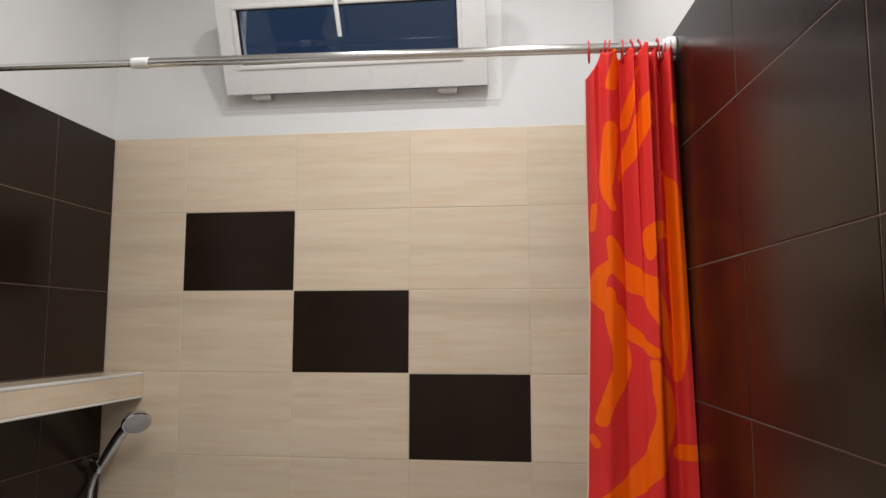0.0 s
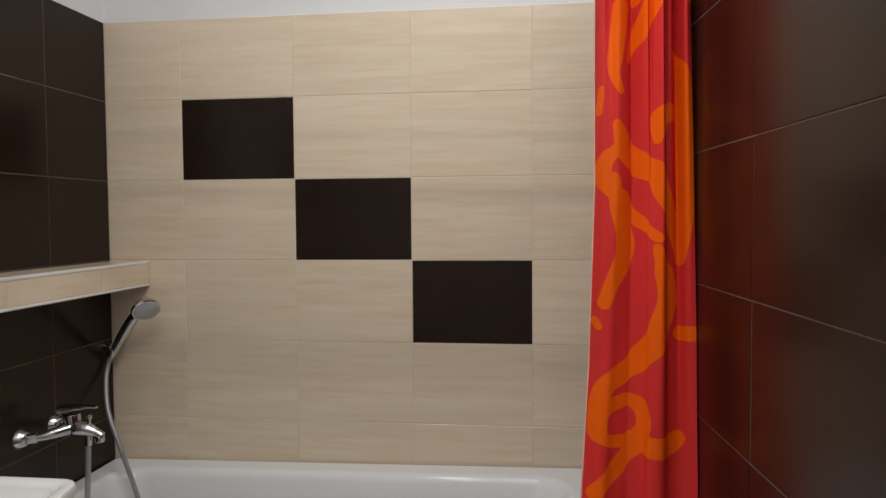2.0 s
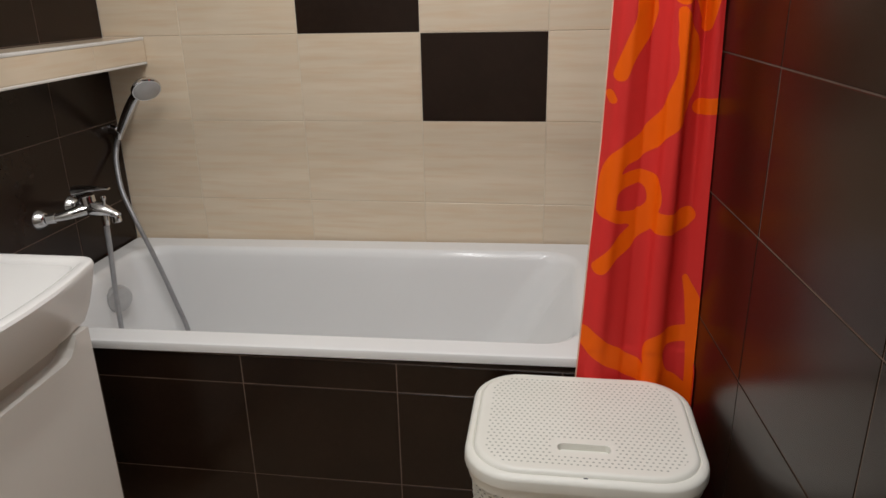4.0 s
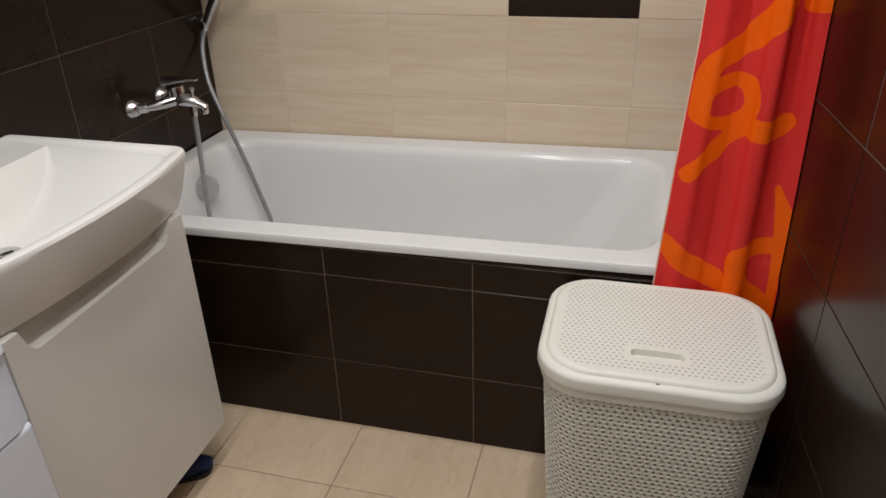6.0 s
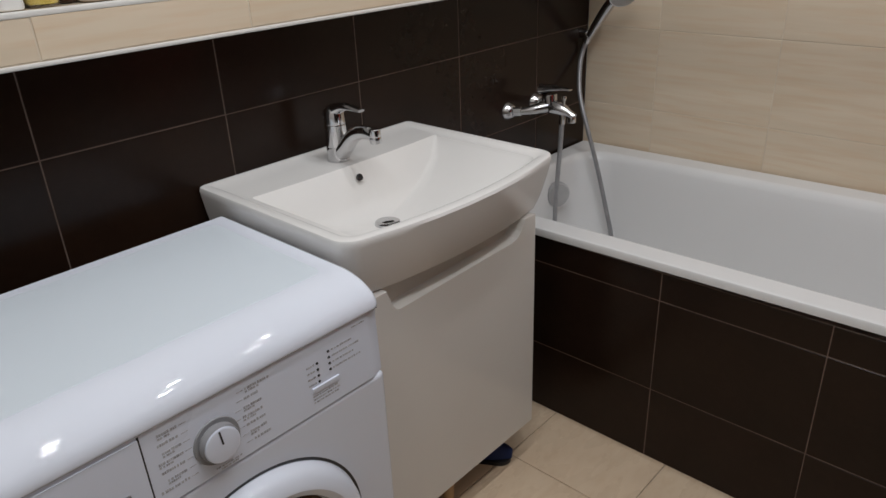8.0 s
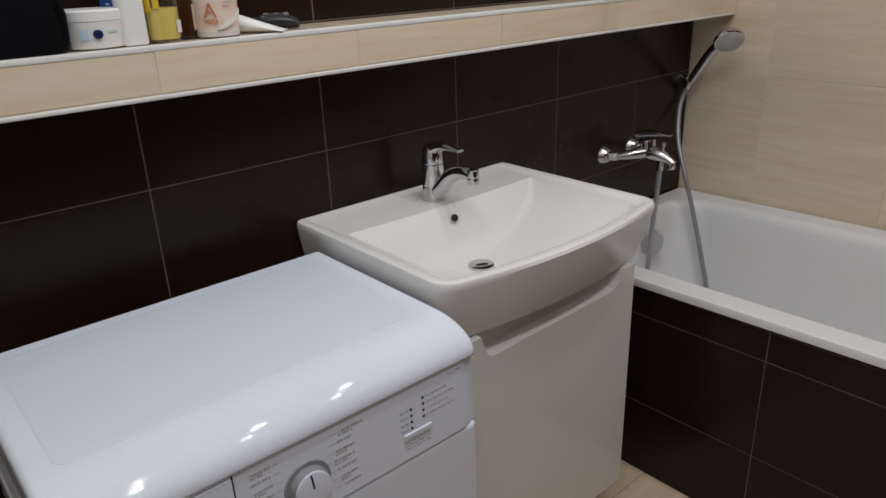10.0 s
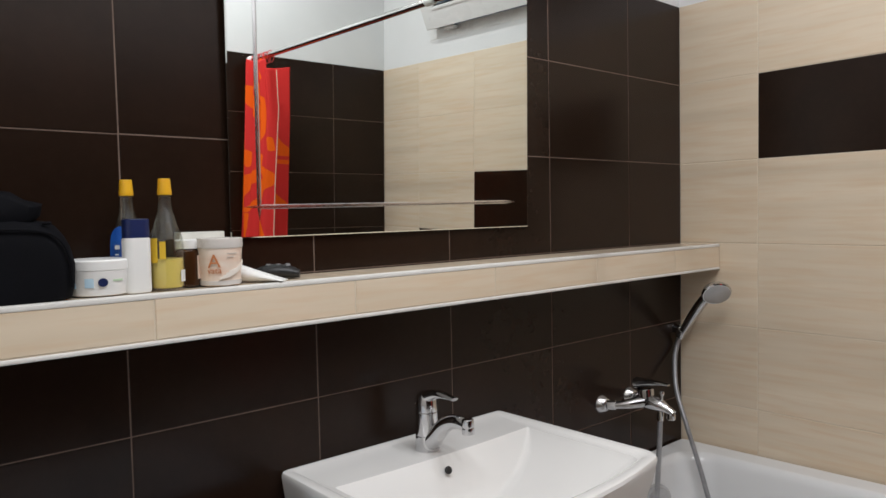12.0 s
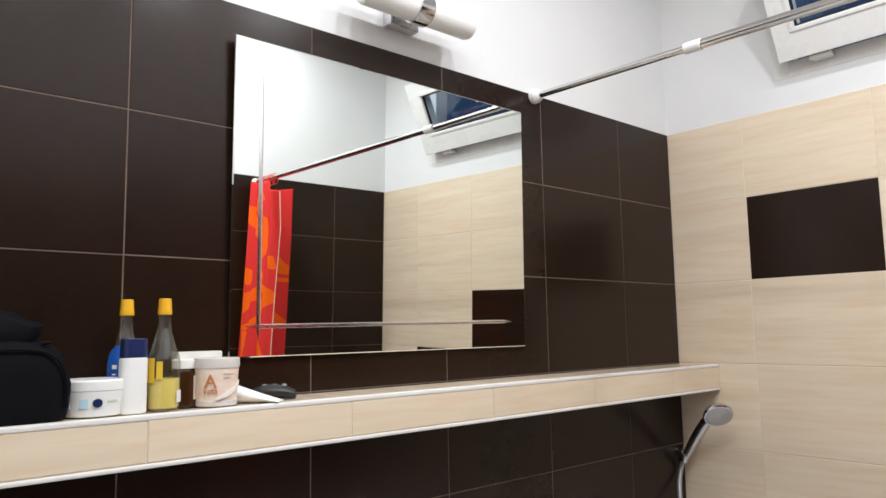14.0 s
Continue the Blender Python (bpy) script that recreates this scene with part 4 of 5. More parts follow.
plate = part("top_plate", loft([ring(WX_B + 0.034, 0.497, WY0 + 0.038, WY1 - 0.042, 0.020, 0.8495), ring(WX_B + 0.034, 0.497, WY0 + 0.038, WY1 - 0.042, 0.020, 0.8505), ring(WX_B + 0.037, 0.494, WY0 + 0.041, WY1 - 0.045, 0.018, 0.8509)]), M_WPLATE, wm, "pale blue-white top plate")
plate.modifiers.clear()
for p in plate.data.polygons:
    p.use_smooth = False
# control panel, leaning back a little
PZ0, PZ1, PXB, PXT = 0.664, 0.7955, 0.593, 0.588
panel = part("control_panel", loft([[(x, y, PZ0) for x, y in ((WX_B + 0.05, WY0 + 0.004), (PXB, WY0 + 0.004), (PXB, WY1 - 0.032), (PXB - 0.010, WY1 - 0.002), (WX_B + 0.05, WY1 - 0.002))],
                                    [(x, y, PZ1) for x, y in ((WX_B + 0.05, WY0 + 0.004), (PXT, WY0 + 0.004), (PXT, WY1 - 0.032), (PXT - 0.010, WY1 - 0.002), (WX_B + 0.05, WY1 - 0.002))]], cap_first=True), M_WPANEL, wm)


def px(z):
    return PXB + (PXT - PXB) * (z - PZ0) / (PZ1 - PZ0)


def plaque(y0, y1, z0, z1, out=0.0003):
    """A thin printed patch on the control panel."""
    return loft([[(px(z) - 0.0005, y, z) for y, z in ((y0, z0), (y1, z0), (y1, z1), (y0, z1))], [(px(z) + out, y, z) for y, z in ((y0, z0), (y1, z0), (y1, z1), (y0, z1))]])


DY = -2.046
part("detergent_drawer", loft([[(px(z) + o, y, z) for y, z in ((WY0 + 0.008, 0.672), (DY - 0.002, 0.672), (DY - 0.002, 0.788), (WY0 + 0.008, 0.788))] for o in (-0.004, 0.002)]), M_WPANEL, panel)
part("drawer_grip", rbox((px(0.70) + 0.0021, WY0 + 0.055, 0.690), (px(0.70) + 0.004, DY - 0.03, 0.716), 0.002), M_GREYP, panel)
part("drawer_joint", plaque(DY - 0.0022, DY + 0.0008, 0.668, 0.792, 0.0006), M_BLACK, panel)
KY, KZ = -1.940, 0.719
km = axis((px(KZ), KY, KZ), (px(KZ) + 1, KY, KZ + 0.038))
knob = part("knob", lathe([(0.0, 0.019), (0.026, 0.019), (0.0285, 0.0175), (0.030, 0.006), (0.030, 0.001), (0, 0.001)], 48, None, km), M_WPANEL, wm, "round white programme knob")
part("knob_ring", lathe([(0.0302, 0.0025), (0.0375, 0.0025), (0.0385, 0.0), (0.0302, 0.0)], 48, None, km), M_GREYP, knob, "grey ring round the knob")
part("knob_side", lathe([(0.0296, 0.0160), (0.0306, 0.0135), (0.0312, 0.004), (0.0302, 0.004), (0.0296, 0.0160)], 48, None, km), M_GREYP, knob)
part("knob_mark", merge(None, rbox((-0.0014, 0.003, 0.0188), (0.0014, 0.0262, 0.0196), 0), km @ Matrix.Rotation(radians(6), 4, "Z")), M_BLACK, knob, "dark pointer line")
rnd = random.Random(4)


def word_bars(y0, y1, z, h=0.0030):
    """Unreadable small print: a row of short bars, joined into one mesh."""
    b, y = None, y0
    while y < y1 - 0.0015:
        w = rnd.choice((0.0024, 0.0034, 0.0046))
        lift = rnd.choice((0.0, 0.0, 0.0006))
        q = plaque(y, min(y + w, y1), z - h / 2, z + h / 2 + lift)
        b = q if b is None else merge(b, q)
        y += w + rnd.choice((0.0007, 0.0007, 0.0022))
    return b


for side in (-1, 1):
    for k in range(7):
        z = 0.777 - 0.0152 * k
        w = 0.026 + 0.018 * rnd.random()
        y0 = KY - 0.052 - w if side < 0 else KY + 0.047 + 0.004 * abs(3 - k)
        part("printed_line", word_bars(y0, y0 + w, z, 0.0042), M_PRINT, panel)
        if k in (0, 2, 3, 5):
            part("printed_line", word_bars(y0, y0 + w * 0.6, z - 0.0052, 0.0032), M_PRINT, panel)
        y1 = y0 + w + 0.003 if side < 0 else y0 - 0.014
        part("leader_line", plaque(y1, y1 + 0.011, z - 0.0005, z + 0.0005), M_PRINT, panel)
for z, w in ((0.672, 0.046), (0.6675, 0.030)):
    part("printed_line", word_bars(KY - w / 2 + 0.012, KY + w / 2 + 0.012, z, 0.0020), M_PRINT, panel)
for k in range(4):
    part("indicator", lathe([(0, 0.0012), (0.0022, 0.0010), (0.0026, 0), (0, 0)], 12, None, axis((px(0.755 - 0.011 * k), -1.747, 0.752 - 0.0115 * k), (2, -1.747, 0.752 - 0.0115 * k))), M_BLACK, panel)
    part("indicator", lathe([(0, 0.0012), (0.0022, 0.0010), (0.0026, 0), (0, 0)], 12, None, axis((px(0.76 - 0.011 * k), -1.722, 0.763 - 0.0115 * k), (2, -1.722, 0.763 - 0.0115 * k))), M_BLACK, panel)
    part("printed_line", word_bars(-1.769, -1.753, 0.752 - 0.0115 * k), M_PRINT, panel)
    part("printed_line", word_bars(-1.716, -1.670 + 0.014 * (k % 2), 0.763 - 0.0115 * k), M_PRINT, panel)
part("button_bar", rbox((px(0.705) - 0.001, -1.764, 0.702), (px(0.705) + 0.0028, -1.708, 0.711), 0.001), M_WPANEL, panel)
for k in range(3):
    part("printed_line", word_bars(-1.764, -1.712 + 0.004 * (k % 2), 0.6945 - 0.006 * k, 0.0026), M_PRINT, panel)
part("printed_line", word_bars(-1.668, -1.640, 0.7825, 0.0022), M_PRINT, panel)
part("panel_joint", rbox((0.570, WY0 + 0.006, PZ1 - 0.0002), (PXT + 0.0022, WY1 - 0.006, PZ1 + 0.0013), 0), M_DIAL, panel, "thin dark joint under the top cover")
# porthole
PYC, PZC = -1.903, 0.405
pm = axis((WX_F - 0.004, PYC, PZC), (WX_F + 1, PYC, PZC))
door = part("porthole", lathe([(0.150, 0.006), (0.158, 0.030), (0.172, 0.038), (0.190, 0.034), (0.203, 0.020), (0.207, 0.002), (0.150, 0.002), (0.150, 0.006)], 72, None, pm), M_WASHER, wm, "white porthole door ring")
# no gap is cut; a solid black ring takes the place of its shade
part("door_gap", lathe([(0.205, 0.0035), (0.2135, 0.0048), (0.2145, 0.003), (0.205, 0.002)], 72, None, pm), M_BLACK, door, "black ring for the shade in the door gap")
part("door_glass", lathe([(0, 0.022), (0.06, 0.022), (0.11, 0.018), (0.140, 0.010), (0.151, 0.006), (0.151, 0.002), (0, 0.002)], 56, None, pm), M_BROWN, door, "dark porthole glass")
for ly in (WY0 + 0.06, WY1 - 0.06):
    for lx in (WX_B + 0.06, WX_F - 0.06):
        part("foot", rod_mesh((lx, ly, 0.0), (lx, ly, 0.013), 0.02), M_BLACK, wm)


# ---- laundry basket ----
LX0, LX1, LY0, LY1, LZT = 1.336, 1.792, -1.224, -0.842, 0.606
bas = thing("laundry_basket", "ivory plastic wicker-look laundry basket with a closed lid", "laundry basket", (1.575, -1.07, 0.0))


def body_ring(z, grow=0.0):
    t = z / 0.575
    i = 0.044 - 0.030 * t - grow
    return [(x, y, z) for x, y in rrect(LX0 + i, LX1 - i, LY0 + i, LY1 - i, 0.085 + grow)]


part("tub", loft([body_ring(z) for z in (0.0, 0.004, 0.02, 0.1, 0.2, 0.3, 0.4, 0.5, 0.574)], cap_first=True), M_IVORY, bas)
part("tub_rim", loft([body_ring(0.545, 0.003), body_ring(0.548, 0.008), body_ring(0.574, 0.008), body_ring(0.576, 0.0)], cap_first=True), M_IVORY, bas)


def at_perimeter(pts, s):
    """The point at s metres along a closed outline, and the way out of it."""
    total = 0.0
    for i in range(len(pts)):
        a, b = Vector(pts[i]), Vector(pts[(i + 1) % len(pts)])
        d = (b - a).length
        if total + d >= s:
            w = (b - a) / max(d, 1e-9)
            return a + w * (s - total), Vector((w.y, -w.x, 0)), w
        total += d
    return Vector(pts[0]), Vector((1, 0, 0)), Vector((0, 1, 0))


def strand(verts, faces, p, out, along, l, h, d):
    """One raised strand of the wicker pattern, a slim lens."""
    up = Vector((0, 0, 1))
    n = len(verts)
    verts += [p - along * l, p + up * h * 0.8 - along * l * 0.45 + out * d * 0.6, p + up * h * 0.8 + along * l * 0.45 + out * d * 0.6, p + along * l,
              p - up * h * 0.8 + along * l * 0.45 + out * d * 0.6, p - up * h * 0.8 - along * l * 0.45 + out * d * 0.6, p + out * d - along * l * 0.4, p + out * d + along * l * 0.4]
    for f in ((0, 1, 6), (1, 2, 7, 6), (2, 3, 7), (3, 4, 7), (4, 5, 6, 7), (5, 0, 6)):
        faces.append([n + i for i in f])


def dot(verts, faces, c, u, v, a, b, n=8):
    k = len(verts)
    for i in range(n):
        t = 2 * math.pi * i / n
        verts.append(c + u * a * math.cos(t) + v * b * math.sin(t))
    faces.append([k + i for i in range(n)])


def stuff_mesh(name, verts, faces, material, parent):
    me = bpy.data.meshes.new(name)
    me.from_pydata([tuple(v) for v in verts], [], faces)
    me.materials.append(material)
    ob = new(name, me)
    ob.parent = parent
    ob.matrix_parent_inverse = parent.matrix_world.inverted()
    return tagged(ob, kind="stuff")


sv, sf, hv, hf = [], [], [], []
PITCH, ROW = 0.0140, 0.0108
for r in range(60):
    z = 0.018 + ROW * r
    if z > 0.538:
        break
    pts = body_ring(z)
    per = sum((Vector(pts[i]) - Vector(pts[(i + 1) % len(pts)])).length for i in range(len(pts)))
    n = int(per / PITCH)
    for k in range(n):
        p, out, along = at_perimeter(pts, (k + 0.5 * (r % 2)) * per / n)
        if out.dot(p - Vector((1.575, -1.07, z))) < 0:
            out = -out
        strand(sv, sf, p - out * 0.0003, out, along, PITCH * 0.50, ROW * 0.30, 0.0034)
        q, out2, al2 = at_perimeter(pts, (k + 0.5 * (r % 2)) * per / n)
        c = q + out * 0.0006 + Vector((0, 0, ROW * 0.5))
        dot(hv, hf, c, along, Vector((0, 0, 1)), PITCH * 0.25, ROW * 0.21, 6)
stuff_mesh("wicker_relief", sv, sf, M_IVORY, bas)
# flat dark dots stand in for the shade behind the weave's openings
stuff_mesh("wicker_pattern", hv, hf, M_HOLE_SHADE, bas)


def lid_ring(i, z, r=0.10):
    return [(x, y, z) for x, y in rrect(LX0 + i, LX1 - i, LY0 + i, LY1 - i, max(r - i * 0.6, 0.02))]


GX, GY = 1.563, -1.128


def grip_ring(g, z):
    return [(x, y, z) for x, y in rrect(GX - 0.050 + g, GX + 0.050 - g, GY - 0.0135 + g, GY + 0.0135 - g, 0.012 - g)]


lid = part("lid", loft([lid_ring(0.010, 0.572), lid_ring(0.001, 0.570), lid_ring(0.0, 0.574), lid_ring(0.001, 0.589), lid_ring(0.003, 0.593), lid_ring(0.007, 0.597), lid_ring(0.013, 0.599), lid_ring(0.015, 0.599),
                       lid_ring(0.0162, 0.5965), lid_ring(0.0175, 0.599), lid_ring(0.0195, 0.603), lid_ring(0.024, LZT - 0.0005), lid_ring(0.030, LZT), lid_ring(0.036, LZT - 0.0010),
                       grip_ring(0.0, LZT - 0.0010), grip_ring(0.0012, LZT - 0.0025), grip_ring(0.0025, LZT - 0.014)], cap_first=True), M_IVORY, bas, "ivory lid with holes painted as darker dots and sunken grip")
part("catch", rbox((GX - 0.004, LY0 + 0.0125, 0.5955), (GX + 0.004, LY0 + 0.0165, 0.5995), 0.001), M_DIAL, lid, "small dark catch")
# lid holes are not cut: darker flat dots paint the shade inside them
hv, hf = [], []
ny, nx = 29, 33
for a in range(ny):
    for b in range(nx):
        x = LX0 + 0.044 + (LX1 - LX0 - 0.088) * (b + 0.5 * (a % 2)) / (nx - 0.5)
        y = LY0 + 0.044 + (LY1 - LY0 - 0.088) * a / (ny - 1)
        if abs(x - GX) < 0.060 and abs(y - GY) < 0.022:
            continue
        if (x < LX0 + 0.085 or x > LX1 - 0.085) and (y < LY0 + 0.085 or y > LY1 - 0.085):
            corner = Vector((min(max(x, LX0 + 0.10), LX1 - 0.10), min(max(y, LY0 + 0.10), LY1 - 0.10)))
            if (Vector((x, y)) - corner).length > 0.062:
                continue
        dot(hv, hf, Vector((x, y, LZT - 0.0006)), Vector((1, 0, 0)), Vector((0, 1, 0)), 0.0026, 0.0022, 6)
stuff_mesh("slot_pattern", hv, hf, M_SLOT_SHADE, lid)


# ---- things on the shelf ----
def cylinder_at(x, y, profile, n=40):
    return lathe(profile, n, None, Matrix.Translation((x, y, SHT + 0.0005)))


def patch(x, y, r, a0, a1, z0, z1, lift=0.0006, n=14, rise=0.0):
    """A label on a round thing: from angle a0 to a1, in degrees from +x; rise slants it."""
    b = bmesh.new()
    rows = []
    for k in range(n + 1):
        a = radians(a0 + (a1 - a0) * k / n)
        up = rise * (k / n) ** 1.6
        rows.append([b.verts.new((x + q * math.cos(a), y + q * math.sin(a), z + up)) for q, z in ((r - 0.0004, z0), (r + lift, z0), (r + lift, z1), (r - 0.0004, z1))])
    for p, q in zip(rows, rows[1:]):
        for i in range(4):
            b.faces.new([p[i], p[(i + 1) % 4], q[(i + 1) % 4], q[i]])
    b.faces.new(rows[0])
    b.faces.new(rows[-1])
    return b


def oval_patch(x, y, r, a, z, ha, hz, lift=0.001, n=28):
    """A round mark on a round thing."""
    b = bmesh.new()
    c = b.verts.new((x + (r + lift) * math.cos(radians(a)), y + (r + lift) * math.sin(radians(a)), z))
    o = []
    for k in range(n):
        t = 2 * math.pi * k / n
        aa = radians(a + ha * math.cos(t))
        o.append(b.verts.new((x + (r + lift) * math.cos(aa), y + (r + lift) * math.sin(aa), z + hz * math.sin(t))))
    for k in range(n):
        b.faces.new([c, o[k], o[(k + 1) % n]])
    return b


def lettering(body, size, x, y, r, a, z, parent, material, label=""):
    """Words bent round a thing of radius r, centred at the angle a."""
    cu = bpy.data.curves.new("letters", "FONT")
    cu.body, cu.size, cu.align_x, cu.extrude = body, size, "CENTER", 0.0003
    tmp = bpy.data.objects.new("letters", cu)
    scene.collection.objects.link(tmp)
    me = bpy.data.meshes.new_from_object(tmp.evaluated_get(bpy.context.evaluated_depsgraph_get()))
    bpy.data.objects.remove(tmp)
    b = bmesh.new()
    b.from_mesh(me)
    for v in b.verts:
        aa = radians(a) + v.co.x / r
        rr = r + 0.0009 + v.co.z
        v.co = Vector((x + rr * math.cos(aa), y + rr * math.sin(aa), z + v.co.y))
    return part("lettering", b, material, parent, label)


VIEW = -17      # the side of the shelf things that faces the room
S0 = SHT + 0.0005
bag = thing("toiletry_bag", "black nylon toiletry bag with a zipped flap, standing upright", "bag", (0.08, -2.15, S0))
rings = []
for z, g in ((0.0, 0.010), (0.004, 0.003), (0.02, 0.0), (0.055, -0.003), (0.082, 0.001), (0.100, 0.008), (0.114, 0.018), (0.124, 0.032), (0.130, 0.050), (0.132, 0.070)):
    rings.append([(x, y + 0.003 * math.sin(9 * y + 30 * z), S0 + z + (0.006 * math.sin(31 * y) if z > 0.11 else 0.0)) for x, y in rrect(0.012 + g * 0.3, 0.142 - g * 0.3, -2.34 + g, -2.002 - g, 0.036)])
part("body", loft(rings, cap_first=True), M_CLOTH, bag)
rings = []
for z, g in ((0.120, 0.030), (0.134, 0.022), (0.150, 0.020), (0.162, 0.034), (0.172, 0.060), (0.176, 0.085)):
    rings.append([(x + 0.004 * math.sin(70 * y), y + 0.005 * math.sin(300 * z), S0 + z + 0.006 * math.sin(43 * y) + 0.003 * math.sin(120 * y)) for x, y in rrect(0.02 + g * 0.3, 0.138 - g * 0.3, -2.33 + g, -2.024 - g, 0.030, 14)])
part("flap", loft(rings, cap_first=True), M_CLOTH, bag)
arc = [(0.1415, -2.30, S0 + 0.114), (0.1418, -2.12, S0 + 0.112), (0.1420, -2.052, S0 + 0.108), (0.1425, -2.024, S0 + 0.092), (0.1405, -2.012, S0 + 0.062), (0.1390, -2.010, S0 + 0.020)]
part("zip", sweep(spline(arc, 8), 0.0024, 6), M_CLOTH, bag)
part("zip_pull", rod_mesh((0.130, -2.046, S0 + 0.119), (0.136, -2.034, S0 + 0.120), 0.003, 0.0025, 10), M_CLOTH, bag)

jx, jy = 0.086, -1.956
jar = thing("cream_jar", "low round white cream jar with a dark blue emblem", "jar", (jx, jy, S0))
part("pot", cylinder_at(jx, jy, [(0, 0), (0.042, 0), (0.0460, 0.002), (0.0502, 0.040), (0.0502, 0.0415), (0, 0.0415)], 56), M_WPLASTIC, jar)
part("lid", cylinder_at(jx, jy, [(0, 0.0420), (0.0505, 0.0418), (0.0512, 0.0430), (0.0508, 0.0565), (0.0485, 0.0590), (0, 0.0595)], 56), M_WPLASTIC, jar)
part("emblem", oval_patch(jx, jy, 0.0486, VIEW + 8, S0 + 0.023, 8.5, 0.0068, 0.0016), M_NAVY, jar, "dark blue round emblem")
part("print", patch(jx, jy, 0.0478, VIEW - 24, VIEW - 8, S0 + 0.015, S0 + 0.031, 0.0012), M_PALEBLUE, jar)
part("print", patch(jx, jy, 0.0484, VIEW + 26, VIEW + 46, S0 + 0.024, S0 + 0.027, 0.0010), M_GREENP, jar)
part("print", patch(jx, jy, 0.0478, VIEW - 62, VIEW - 44, S0 + 0.014, S0 + 0.032, 0.0010), M_PALEBLUE, jar)

tx, ty = 0.112, -1.903
tube = thing("lotion_bottle", "white lotion bottle with a dark blue cap", "bottle", (tx, ty, S0))
rings = [[(tx + x, ty + y, S0 + z) for x, y in rrect(-w * 0.75, w * 0.75, -w, w, w * 0.55)] for z, w in ((0, 0.0195), (0.003, 0.0212), (0.05, 0.0214), (0.089, 0.0216), (0.092, 0.0200))]
part("bottle_body", loft(rings, cap_first=True), M_WPLASTIC, tube)
part("cap", loft([[(tx + x, ty + y, S0 + z) for x, y in rrect(-w * 0.75, w * 0.75, -w, w, w * 0.55)] for z, w in ((0.092, 0.0204), (0.0925, 0.0208), (0.122, 0.0203), (0.1235, 0.0190))], cap_first=True), M_NAVY, tube, "dark blue cap")


def glass_bottle(x, y, label, liquid):
    """A slim glass bottle with a long neck and a yellow screw cap."""
    th = thing("glass_bottle", label, "bottle", (x, y, S0), "glass bottles on the shelf")
    outer = [(0, 0), (0.024, 0), (0.0285, 0.003), (0.0290, 0.030), (0.0290, 0.075), (0.0270, 0.090), (0.0195, 0.112), (0.0130, 0.135), (0.0104, 0.155), (0.0096, 0.172)]
    inner = [(max(r - 0.0016, 0.0), max(z, 0.0035)) for r, z in reversed(outer)]
    gl = part("glass", cylinder_at(x, y, outer + inner), M_BOTTLE, th, "clear glass")
    gl.visible_shadow = False
    part("cap", cylinder_at(x, y, [(0, 0.166), (0.0116, 0.164), (0.0120, 0.166), (0.0119, 0.172), (0.0113, 0.174), (0.0104, 0.190), (0.0096, 0.192), (0, 0.192)], 24), M_YELLOW, th, "yellow screw cap")
    if liquid:
        part("liquid", cylinder_at(x, y, [(0, 0.004), (0.0240, 0.004), (0.0258, 0.007), (0.0268, 0.030), (0.0268, 0.054), (0, 0.054)]), M_LIQUID, th, "cloudy yellow liquid")
        part("label", patch(x, y, 0.0290, VIEW - 78, VIEW - 34, S0 + 0.048, S0 + 0.090, 0.0006), M_YLABEL, th, "yellow paper label")
        part("label", patch(x, y, 0.0290, VIEW - 26, VIEW - 6, S0 + 0.054, S0 + 0.084, 0.0006), M_YLABEL, th, "yellow paper label")
        part("label", patch(x, y, 0.0290, VIEW + 46, VIEW + 74, S0 + 0.014, S0 + 0.034, 0.0006), M_WPLASTIC, th)
    else:
        part("label", oval_patch(x, y, 0.0290, VIEW - 16, S0 + 0.066, 62, 0.046, 0.0007), M_BLUE, th, "blue oval paper label")
        for k, w in ((0, 16), (1, 12), (2, 14)):
            part("printed_line", patch(x, y, 0.0297, VIEW - 44, VIEW - 44 + w, S0 + 0.072 - 0.010 * k, S0 + 0.076 - 0.010 * k + (0.003 if k == 0 else -0.002), 0.0008), M_WPLASTIC, th)
    return th


glass_bottle(0.100, -1.848, "clear glass bottle a quarter full of yellow liquid", True)
glass_bottle(0.044, -1.894, "empty glass bottle with a blue oval label behind others", False)

mx_, my_ = 0.078, -1.803
med = thing("medicine_jar", "small brown glass jar with a white lid", "jar", (mx_, my_, S0))
part("jar_body", cylinder_at(mx_, my_, [(0, 0), (0.020, 0), (0.0225, 0.003), (0.0225, 0.062), (0.018, 0.068), (0, 0.068)]), M_BROWN, med)
part("lid", cylinder_at(mx_, my_, [(0, 0.0682), (0.0205, 0.0682), (0.0212, 0.070), (0.0208, 0.083), (0.018, 0.085), (0, 0.085)]), M_WPLASTIC, med, "white screw lid")
part("label", patch(mx_, my_, 0.0225, VIEW + 42, VIEW + 80, S0 + 0.014, S0 + 0.056, 0.0006), M_PEACH, med)

box = thing("small_carton", "small white cardboard box standing behind the cotton tub", "box", (0.045, -1.765, S0))
part("carton", rbox((0.030, -1.808, S0), (0.058, -1.722, S0 + 0.096), 0.0012), M_IVORY, box)
part("carton_flap", rbox((0.0305, -1.8075, S0 + 0.0962), (0.0575, -1.7225, S0 + 0.0972), 0.0004), M_IVORY, box)

